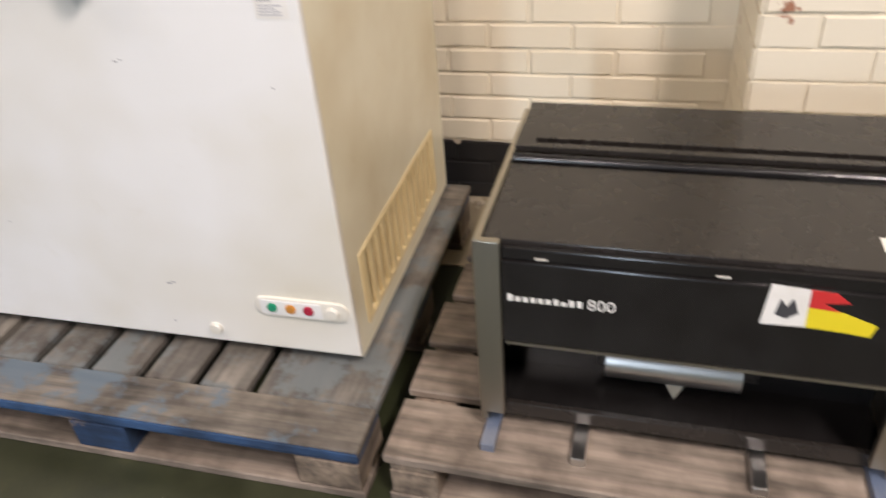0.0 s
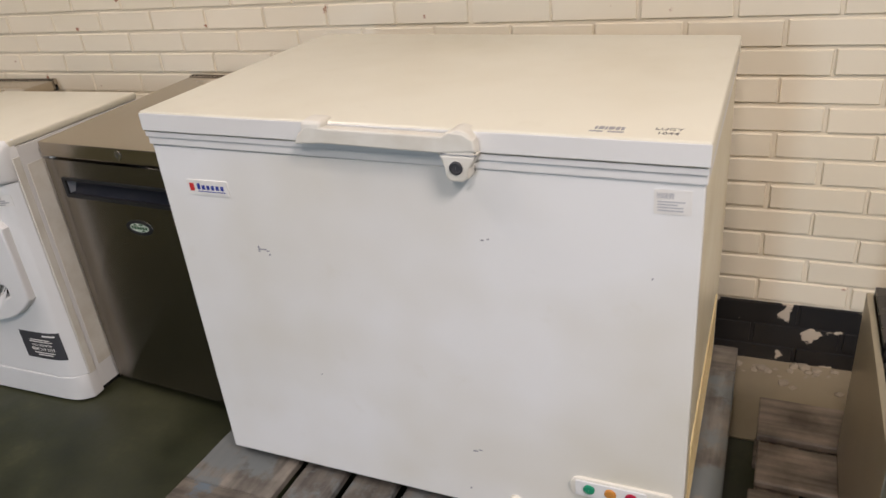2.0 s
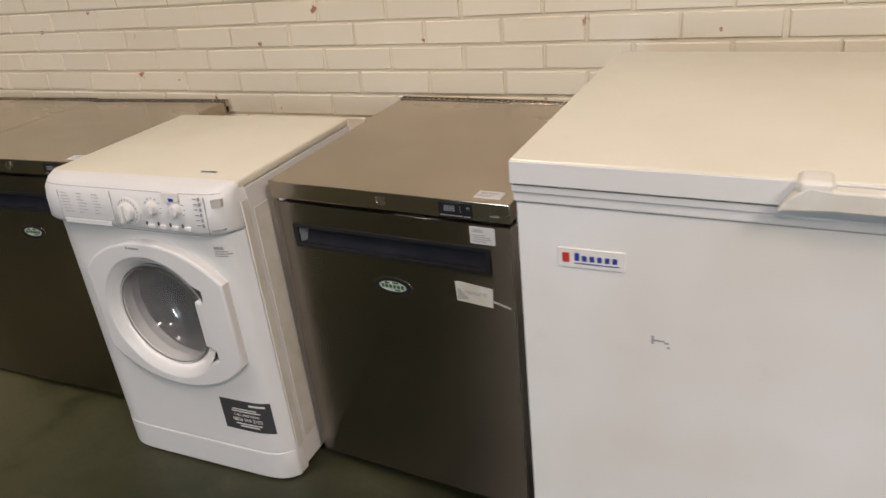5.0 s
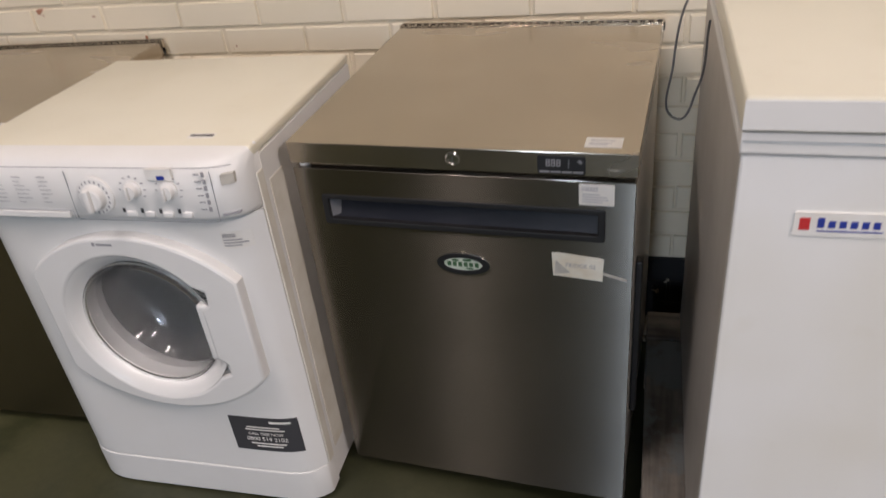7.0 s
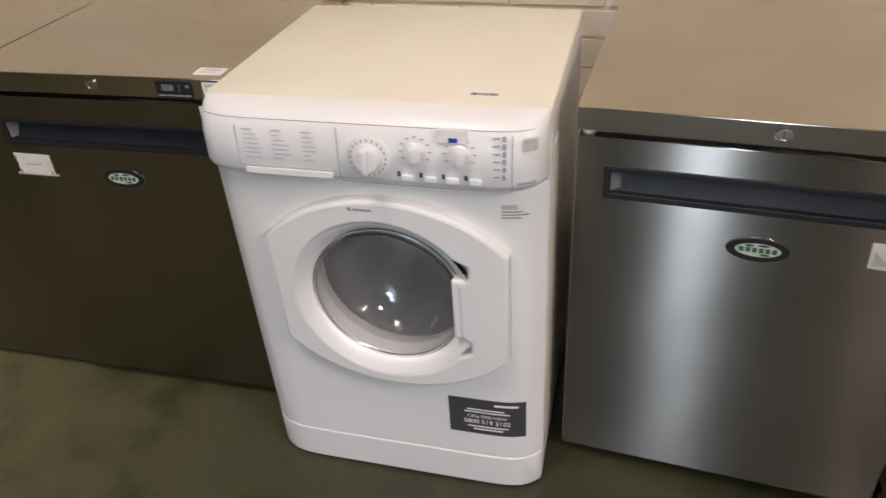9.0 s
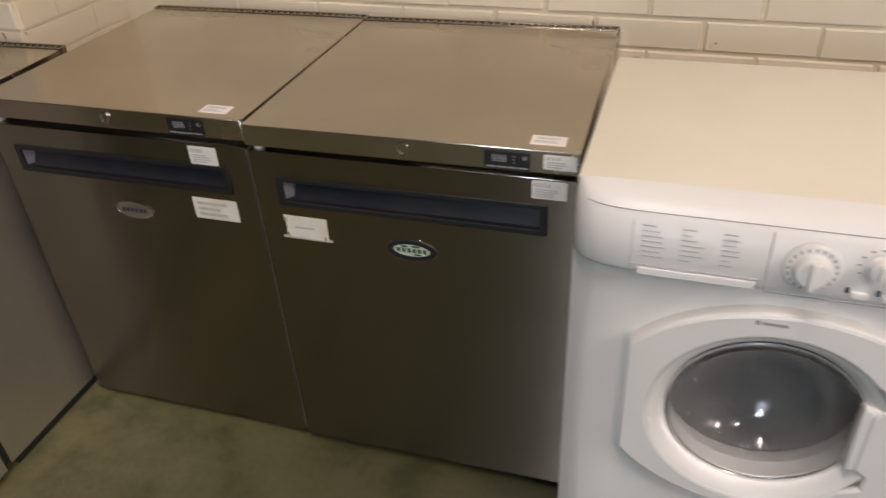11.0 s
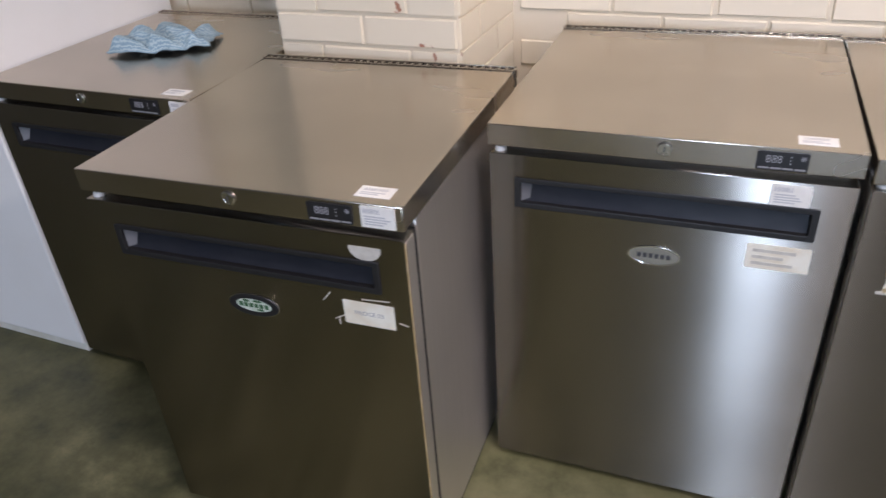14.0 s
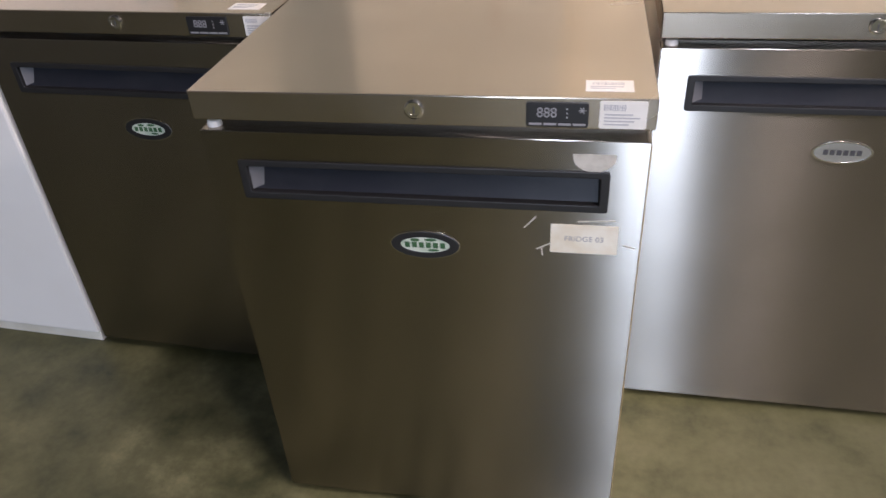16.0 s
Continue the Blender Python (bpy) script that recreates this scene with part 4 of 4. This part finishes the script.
def chest_freezer():
    """Origin at the front left foot on the pallet."""
    W, D = 1.053, 0.76
    f = thing("chest_freezer", pose(-1.446, 1.150, 0.1425), "scuffed white chest freezer, lid closed, on a blue pallet", "freezer")
    for x in (0.05, W - 0.05):
        for y in (0.06, D - 0.06):
            part("foot", tube((x, y, 0.009), 0.022, 0.022, 0.019, "z", 16), RUBBER, f)
    part("front_panel", plate([(0.0, 0.028), (W, 0.030), (W, 0.788), (0.0, 0.804)], [], 0.0, 0.012, 0.003), FREEZER_ENAMEL, f, "scuffed white front")
    part("back_panel", box(0.002, W - 0.002, D - 0.012, D, 0.018, 0.784, 0.003), FREEZER_ENAMEL, f)
    part("base_panel", box(0.004, W - 0.004, 0.0122, D - 0.0122, 0.018, 0.04), SIDE_GREY, f)
    part("side_panel", box(0.0, 0.012, 0.0122, D - 0.0122, 0.018, 0.800, 0.002), SIDE_GREY, f, "grey sheet side")
    side = plate(rect(0.0122, D - 0.0122, 0.018, 0.786), [rect(0.075, D - 0.13, 0.075, 0.235)], 0.0, 0.012)
    side.transform(Matrix.Translation((W, 0, 0)) @ Matrix.Rotation(radians(90), 4, "Z"))
    part("side_panel", side, YELLOWED, f, "yellowed side panel")
    gr = bmesh.new()
    add_box(gr, W - 0.0105, W - 0.0095, 0.073, D - 0.128, 0.073, 0.237)
    part("grille_backing", gr, STAIN, f)
    fr = plate(rect(0.065, D - 0.12, 0.065, 0.245, 0.006), [rect(0.078, D - 0.133, 0.078, 0.232)], 0.0, 0.008, 0.002)
    fr.transform(Matrix.Translation((W + 0.003, 0, 0)) @ Matrix.Rotation(radians(90), 4, "Z"))
    grille = part("vent_grille", fr, YELLOWED_VENT, f, "yellowed slatted vent")
    n = 13
    for i in range(n):
        y = 0.090 + (D - 0.235) * i / (n - 1)
        part("slat", box(W - 0.008, W + 0.002, y - 0.012, y + 0.009, 0.076, 0.234, 0.002, seg=1), YELLOWED_VENT, grille)
    # the rim and the lid sit a little higher at one end
    LD = 0.705
    tilt = Matrix.Translation((W / 2, 0, 0.797)) @ Matrix.Rotation(radians(1.0), 4, "Y") @ Matrix.Translation((-W / 2, 0, -0.797))
    gape = tilt @ Matrix.Translation((0, 0, 0.82)) @ Matrix.Rotation(radians(0.45), 4, "X") @ Matrix.Translation((0, 0, -0.82))
    trim = bmesh.new()
    add_box(trim, -0.003, W + 0.003, -0.004, 0.03, 0.797, 0.814, 0.003)
    add_box(trim, -0.003, 0.03, 0.031, D, 0.797, 0.814, 0.003)
    add_box(trim, W - 0.03, W + 0.003, 0.031, D, 0.797, 0.814, 0.003)
    part("rim_trim", trim, ENAMEL, f, "bright white rim below the lid").matrix_local = tilt
    part("seal", box(-0.003, W + 0.003, -0.0075, LD - 0.01, 0.8152, 0.8250), SEAL_GREY, f, "pale lid seal").matrix_local = tilt
    lid = part("lid", box(-0.005, W + 0.005, -0.010, LD, 0.8262, 0.8672, 0.005, seg=3), WARM_TOP_ENAMEL, f, "closed lid, warm light put into its top colour")
    lid.matrix_local = gape
    # whiter strip stands for the cool daylight on the lid front
    part("lid_front", box(-0.0045, W + 0.0045, -0.0112, -0.0098, 0.829, 0.8635, 0.0006, seg=1), ENAMEL, lid, "lid front, whiter to stand for cooler light")
    part("back_ledge", box(0.01, W - 0.01, LD + 0.004, D, 0.79, 0.806, 0.003), WARM_TOP_ENAMEL, f, "hinge ledge behind the lid")
    # handle over the lid front
    grip = [(0.363, 0.830), (0.374, 0.849), (0.395, 0.866), (0.425, 0.862), (0.647, 0.860), (0.660, 0.868), (0.684, 0.867), (0.702, 0.856), (0.706, 0.837), (0.640, 0.831), (0.425, 0.834)]
    hd = plate(grip, [], -0.034, -0.016, 0.003)
    add_box(hd, 0.381, 0.424, -0.0335, 0.012, 0.842, 0.8735, 0.009, seg=4)
    add_tube(hd, (0.675, -0.010, 0.842), 0.0295, 0.0285, 0.046, "y", 40, 0.006)
    handle = part("handle", hd, CREAM_PLASTIC, lid, "long cream plastic handle")
    part("lock_joint", box(0.644, 0.706, -0.0343, -0.030, 0.8302, 0.8312), INK_GREY, handle)
    lp = plate([(0.640, 0.830), (0.706, 0.830), (0.698, 0.816), (0.692, 0.806), (0.690, 0.790), (0.680, 0.783), (0.660, 0.783), (0.652, 0.789), (0.649, 0.806), (0.645, 0.818)], [], -0.034, -0.006, 0.004)
    lockp = part("lock_plate", lp, CREAM_PLASTIC, lid, "cream lock plate")
    part("lock", lathe([(0.0115, -0.034), (0.0115, -0.037), (0.0085, -0.038), (0.0075, -0.035), (0.0005, -0.035)], 24, 0.671, 0.8085), INK, lockp, "dark key lock")
    # control plate with three lamps
    cp = part("control_plate", plate(rect(0.841, 1.043, 0.123, 0.170, 0.020, 6), [], -0.006, 0.002, 0.002), CREAM_PLASTIC, f, "cream control plate with three lamps")
    part("lamp_plate", plate(rect(0.852, 0.987, 0.128, 0.165, 0.004, 3), [], -0.0075, -0.004, 0.001), WHITE_PLASTIC, cp)
    for x, mt, lb2 in ((0.879, LAMP_GREEN, "green lamp"), (0.920, LAMP_AMBER, "amber lamp"), (0.959, LAMP_RED, "red lamp")):
        part("lamp", lathe([(0.0112, -0.0075), (0.0112, -0.010), (0.009, -0.0115), (0.0005, -0.012)], 22, x, 0.1475), mt, cp, lb2)
    part("thermostat_knob", lathe([(0.0150, -0.006), (0.0150, -0.010), (0.0125, -0.013), (0.0005, -0.013)], 24, 1.010, 0.146), CREAM_PLASTIC, cp, "round cream thermostat cap")
    part("drain_plug", lathe([(0.0145, 0.0), (0.0145, -0.006), (0.012, -0.009), (0.0005, -0.009)], 24, 0.727, 0.066), CREAM_PLASTIC, f, "round cream drain plug")
    bad = part("badge", plate(rect(0.065, 0.166, 0.704, 0.735, 0.002, 2), [], -0.002, 0.001), PAPER, f, "white badge with red and blue print")
    part("badge_mark", plate(rect(0.071, 0.082, 0.712, 0.728), [], -0.0026, -0.002), INK_RED, bad)
    bm = bmesh.new()
    for i in range(6):
        x = 0.090 + i * 0.0115
        add_box(bm, x, x + 0.0072, -0.0026, -0.002, 0.7155, 0.7245 if i else 0.7285)
    add_box(bm, 0.090, 0.158, -0.0026, -0.002, 0.7105, 0.7120)
    part("badge_print", bm, INK_BLUE, bad)
    sticker(f, 1.007, 0.757, 0.056, 0.040, PAPER, 41, rows=4, print_mat=INK_PALE)
    top = bmesh.new()
    for x0, w in ((0.882, 0.004), (0.888, 0.008), (0.898, 0.003), (0.903, 0.009), (0.914, 0.006), (0.922, 0.005)):
        add_box(top, x0, x0 + w, 0.022, 0.036, 0.8672, 0.8677)
    add_box(top, 0.876, 0.897, 0.010, 0.015, 0.8672, 0.8677)
    add_box(top, 0.904, 0.928, 0.010, 0.015, 0.8672, 0.8677)
    part("top_barcode", top, INK_GREY, lid)
    writing("lid_print", "LUCY", 0.0145, Matrix.Translation((0.992, 0.036, 0.8674)), INK, lid, 1.15)
    writing("lid_number", "1044", 0.0145, Matrix.Translation((0.992, 0.017, 0.8674)), INK, lid, 1.15)
    scuffs = bmesh.new()
    for x, z, w, h in ((0.206, 0.586, 0.004, 0.014), (0.210, 0.591, 0.016, 0.003), (0.226, 0.588, 0.006, 0.003), (0.230, 0.580, 0.004, 0.004),
                       (0.640, 0.175, 0.010, 0.004), (0.652, 0.180, 0.008, 0.003), (0.690, 0.66, 0.006, 0.003), (0.702, 0.663, 0.004, 0.003),
                       (0.625, 0.07, 0.004, 0.004), (0.30, 0.30, 0.003, 0.003), (0.98, 0.62, 0.003, 0.003)):
        add_box(scuffs, x, x + w, -0.0006, 0.0004, z, z + h)
    part("scuff_marks", scuffs, INK_GREY, f, "small dark scuff marks")
    # cable loop hanging at the side
    cu = bpy.data.curves.new("power_cable", "CURVE")
    cu.dimensions, cu.bevel_depth, cu.bevel_resolution = "3D", 0.0022, 3
    sp = cu.splines.new("BEZIER")
    pts = [(-0.004, 0.72, 0.80), (-0.030, 0.66, 0.83), (-0.060, 0.62, 0.70), (-0.050, 0.60, 0.60), (-0.016, 0.59, 0.66), (-0.006, 0.55, 0.80)]
    sp.bezier_points.add(len(pts) - 1)
    for bp, c in zip(sp.bezier_points, pts):
        bp.co, bp.handle_left_type, bp.handle_right_type = c, "AUTO", "AUTO"
    tmp = new("power_cable", cu)
    me = bpy.data.meshes.new_from_object(tmp)
    bpy.data.objects.remove(tmp)
    me.materials.clear()
    me.materials.append(CABLE)
    cab = new("power_cable", me)
    cab.parent = f
    cab["label"] = "looped grey cable"


chest_freezer()

# ---- grill ----


def grill():
    """Black catering grill: left front corner at the origin, on the pallet deck."""
    W, D = 0.700, 0.50
    g = thing("catering_grill", pose(-0.115, 1.045, 0.128, 0, 0, -1.0), "black catering grill with steel sides and a torn warning sticker", "grill")
    for x in (0.0, W - 0.012):
        part("side_panel", box(x, x + 0.012, 0.0, D, 0.03, 0.438, 0.0015), GRILL_STEEL, g, "steel side, brownish reflection put into its colour")
    for x in (0.0, W - 0.043):
        part("front_post", box(x - 0.001, x + 0.044, -0.003, 0.012, 0.05, 0.437, 0.002), GRILL_STEEL, g, "steel corner post")
    part("top_plate", box(0.014, W - 0.014, 0.012, 0.262, 0.424, 0.436, 0.002), GRILL_BLACK, g, "satin black top plate")
    rear = plate(rect(0.014, W - 0.014, 0.300, D), [rect(0.05, W - 0.05, 0.318, 0.338)], 0.0, 0.012)
    rear.transform(Matrix.Translation((0, 0, 0.452)) @ Matrix.Rotation(radians(-90), 4, "X"))
    bmesh.ops.recalc_face_normals(rear, faces=rear.faces[:])
    part("rear_plate", rear, GRILL_BLACK, g, "satin black rear plate with a long slot")
    part("slot_tray", box(0.02, W - 0.02, 0.30, 0.36, 0.40, 0.405), INK, g)
    part("top_bar", tube((W / 2, 0.281, 0.436), 0.0105, 0.0105, W - 0.03, "x", 20), GRILL_FRONT, g, "round gloss bar")
    ledge = bmesh.new()
    add_box(ledge, 0.014, W - 0.014, 0.263, 0.299, 0.420, 0.430)
    add_box(ledge, 0.046, W - 0.046, 0.0, 0.012, 0.405, 0.428, 0.003)
    part("ledge", ledge, GRILL_FRONT, g)
    part("front_panel", box(0.045, W - 0.045, -0.005, 0.012, 0.235, 0.405, 0.004), GRILL_FRONT, g, "gloss black front panel")
    part("panel_edge", box(0.05, W - 0.05, -0.004, 0.02, 0.229, 0.2348), GRILL_STEEL, g, "bare worn lower edge")
    part("recess_back", box(0.014, W - 0.014, 0.150, 0.160, 0.03, 0.42), GRILL_FRONT, g)
    part("recess_floor", box(0.014, W - 0.014, 0.03, 0.150, 0.035, 0.045), GRILL_FRONT, g)
    part("lower_rail", box(0.014, W - 0.014, 0.018, 0.030, 0.030, 0.062, 0.002), GRILL_BLACK, g)
    part("back_panel", box(0.013, W - 0.013, D - 0.01, D, 0.03, 0.4395), GRILL_STEEL, g)
    hd = bmesh.new()
    add_tube(hd, (0.335, 0.115, 0.125), 0.042, 0.042, 0.235, "x", 28)
    part("drip_tray_grip", hd, ALU, g, "curved bare metal tray grip")
    part("grip_bracket", box(0.20, 0.49, 0.135, 0.15, 0.075, 0.155, 0.002), GRILL_BLACK, g)
    pt = bmesh.new()
    t = bmesh.new()
    vs = [t.verts.new(p) for p in ((0.325, 0.09, 0.092), (0.360, 0.09, 0.092), (0.342, 0.075, 0.070))]
    t.faces.new(vs)
    bmesh.ops.solidify(t, geom=t.faces[:], thickness=0.003)
    absorb(pt, t)
    part("grip_point", pt, GRILL_STEEL, g)
    for x, m2 in ((0.020, BLUE_STEEL), (0.185, ALU), (0.490, ALU), (0.680, BLUE_STEEL)):
        ft = bmesh.new()
        add_box(ft, x - 0.013, x + 0.013, -0.055, 0.09, 0.0, 0.020, 0.002)
        add_box(ft, x - 0.013, x + 0.013, 0.06, 0.09, 0.0195, 0.034, 0.002)
        part("foot", ft, m2, g, "flat metal foot")
    # printed name, as plain bars
    nm = bmesh.new()
    for i, h in enumerate((0.014, 0.010, 0.010, 0.010, 0.010, 0.010, 0.012, 0.008, 0.013, 0.013)):
        x = 0.056 + i * 0.0125
        add_box(nm, x, x + 0.0085, -0.0056, -0.0048, 0.326, 0.326 + h)
    writing("name_number", "800", 0.030, Matrix.Translation((0.207, -0.0055, 0.333)) @ UPRIGHT, PAPER, g)
    part("name_print", nm, PAPER, g, "white printed name")
    s = part("warning_sticker", plate([(0.440, 0.335), (0.446, 0.410), (0.50, 0.406), (0.503, 0.337)], [], -0.0058, -0.0045), PAPER, g, "torn white, red and yellow warning sticker")
    part("yellow_print", plate([(0.503, 0.337), (0.502, 0.374), (0.55, 0.370), (0.598, 0.352), (0.592, 0.330), (0.556, 0.334)], [], -0.0059, -0.0045), YELLOW, s)
    part("red_print", plate([(0.502, 0.3745), (0.501, 0.406), (0.535, 0.404), (0.555, 0.388), (0.52, 0.384), (0.545, 0.3712)], [], -0.0059, -0.0045), INK_RED, s)
    part("torn_hole", plate([(0.458, 0.356), (0.463, 0.386), (0.472, 0.372), (0.480, 0.388), (0.490, 0.362), (0.475, 0.350)], [], -0.0063, -0.0058), INK, s)
    for x, y in ((0.10, 0.006), (0.37, 0.006)):
        part("screw_tab", box(x, x + 0.02, -0.002, 0.010, 0.4085, 0.4125, 0.001), TAPE, g, "small rubbed tab")
    part("top_sticker", box(0.60, 0.65, 0.06, 0.10, 0.436, 0.4368), PAPER, g)


grill()

# ---- tall white cabinet past the last fridge ----
tall = thing("upright_freezer", pose(-5.262, 1.388, 0), "tall plain white upright freezer with a cream plinth line", "freezer")
part("body", box(-0.70, 0.0, 0.03, 0.68, 0.03, 1.85, 0.006), ENAMEL, tall)
part("door", box(-0.70, -0.001, 0.0, 0.028, 0.035, 1.85, 0.006), ENAMEL, tall, "plain white door")
part("plinth", box(-0.69, -0.006, 0.012, 0.03, 0.0, 0.034, 0.002), CREAM_PLASTIC, tall, "cream plinth")

# ---- rubble and drips along the wall ----
rng = random.Random(12)
rub = bmesh.new()
for i in range(90):
    t = bmesh.new()
    r = rng.uniform(0.004, 0.018) if i > 4 else rng.uniform(0.02, 0.032)
    bmesh.ops.create_icosphere(t, subdivisions=1, radius=r)
    for v in t.verts:
        v.co *= rng.uniform(0.65, 1.2)
        v.co.z *= 0.6
    absorb(rub, t, Matrix.Translation((rng.uniform(-0.42, 0.15) if i % 3 else rng.uniform(-1.6, -1.4), 2.085 - abs(rng.gauss(0, 0.05)), r * 0.35)))
tagged(part("rubble", rub, PLASTER_BIT, smooth=False), "crumbs of fallen plaster on the floor by the wall", "rubble", kind="stuff")
# floor behind the pallet: dust, with the brownish light put into its colour
dust = part("dust_patch", box(-0.42, 0.30, 1.72, 2.098, 0.0005, 0.005), CONCRETE)
tagged(dust, "dusty patch of floor by the wall, browner for the light on it", "floor patch", kind="structure")
drip = part("drip_stain", box(-1.385, -1.368, 2.0965, 2.0988, 0.52, 0.80), STAIN)
tagged(drip, "brown drip stain down the painted wall", "stain", kind="structure")

# ---- bricks ----
PITCH, COURSE, ZB, XB = 0.2345, 0.072, 0.203, -0.18


def brick_mesh(name, w, h, d, mat):
    bm = bmesh.new()
    c = 0.003
    back = [bm.verts.new((x, 0, z)) for x, z in ((-w / 2, -h / 2), (w / 2, -h / 2), (w / 2, h / 2), (-w / 2, h / 2))]
    front = [bm.verts.new((x, -d, z)) for x, z in ((-w / 2 + c, -h / 2 + c), (w / 2 - c, -h / 2 + c), (w / 2 - c, h / 2 - c), (-w / 2 + c, h / 2 - c))]
    bm.faces.new(front)
    for i in range(4):
        bm.faces.new((back[i], back[(i + 1) % 4], front[(i + 1) % 4], front[i]))
    bmesh.ops.recalc_face_normals(bm, faces=bm.faces[:])
    bm.faces.ensure_lookup_table()
    return mesh_of(name, bm, mat, False)


J = 0.008
BRICK = brick_mesh("brick", PITCH - J, COURSE - J, 0.0065, CREAM_BRICK)
BRICK_B = brick_mesh("brick", PITCH - J, COURSE - J, 0.0065, BLACK_BRICK)
rng = random.Random(4)
count = 0
rest = bmesh.new()
rest_black = bmesh.new()
for row in range(-3, 30):
    z = ZB + COURSE * (row + 0.5)
    shift = XB + (PITCH / 2 if row % 2 == 0 else 0)
    k0 = math.ceil((-6.4 - shift) / PITCH)
    k1 = math.floor((2.4 - shift) / PITCH)
    for k in range(k0, k1):
        x = shift + (k + 0.5) * PITCH
        if any(a - 0.06 < x < b + 0.06 for a, b, _ in PIL):
            continue
        black = row < 0
        near = (-0.7 < x < 0.35 and row < 13) or (-3.0 < x <= -0.7 and 7 <= row < 13) or (-1.75 < x < -1.2 and -3 <= row < 12) or (-4.2 < x <= -3.0 and 7 <= row < 13)
        if near and count < 300:
            ob = new("brick", BRICK_B if black else BRICK)
            ob.parent = north
            ob.location = (x + rng.uniform(-0.003, 0.003), 2.1035 + rng.uniform(-0.0006, 0.001), z + rng.uniform(-0.0012, 0.0012))
            ob.rotation_euler = (rng.uniform(-0.006, 0.006), rng.uniform(-0.004, 0.004), rng.uniform(-0.004, 0.004))
            count += 1
        else:
            add_box(rest_black if black else rest, x - (PITCH - J) / 2, x + (PITCH - J) / 2, 2.097, 2.1035, z - (COURSE - J) / 2, z + (COURSE - J) / 2)
tagged(part("far_bricks", rest, CREAM_BRICK, north, smooth=False), kind="stuff")
tagged(part("base_bricks", rest_black, BLACK_BRICK, north, smooth=False), kind="stuff")
part("base_band", box(X0, X1, 2.1005, 2.1034, 0.0, ZB - 0.004), BLACK_BRICK, north, "black painted band")

for (a, b, y), pil in zip(PIL, pillars):
    side = bmesh.new()
    for row in range(-3, 30):
        z = ZB + COURSE * (row + 0.5)
        half_w = (b - a) / 2
        if row % 2:
            cells = [(a, a + half_w), (a + half_w, b)]
        else:
            cells = [(a, a + half_w / 2), (a + half_w / 2, b - half_w / 2), (b - half_w / 2, b)]
        for p, q in cells:
            if 6 <= row < 14 and q - p > 0.2:
                me = BRICK
                ob = new("brick", me)
                ob.parent = pil
                ob.location = ((p + q) / 2, y, z)
                ob.scale = ((q - p - J) / (PITCH - J), 1, 1)
            else:
                add_box(side, p + J / 2, q - J / 2, y - 0.0045, y, z - (COURSE - J) / 2, z + (COURSE - J) / 2)
        ys = [(y, y + 0.12), (y + 0.12, y + 0.36)] if row % 2 else [(y, y + 0.235), (y + 0.235, y + 0.36)]
        for p, q in ys:
            for x, s in ((a - 0.0045, a), (b, b + 0.0045)):
                add_box(side, x, s, p + J / 2, q - J / 2, z - (COURSE - J) / 2, z + (COURSE - J) / 2)
    tagged(part("side_bricks", side, CREAM_BRICK, pil, smooth=False), kind="stuff")
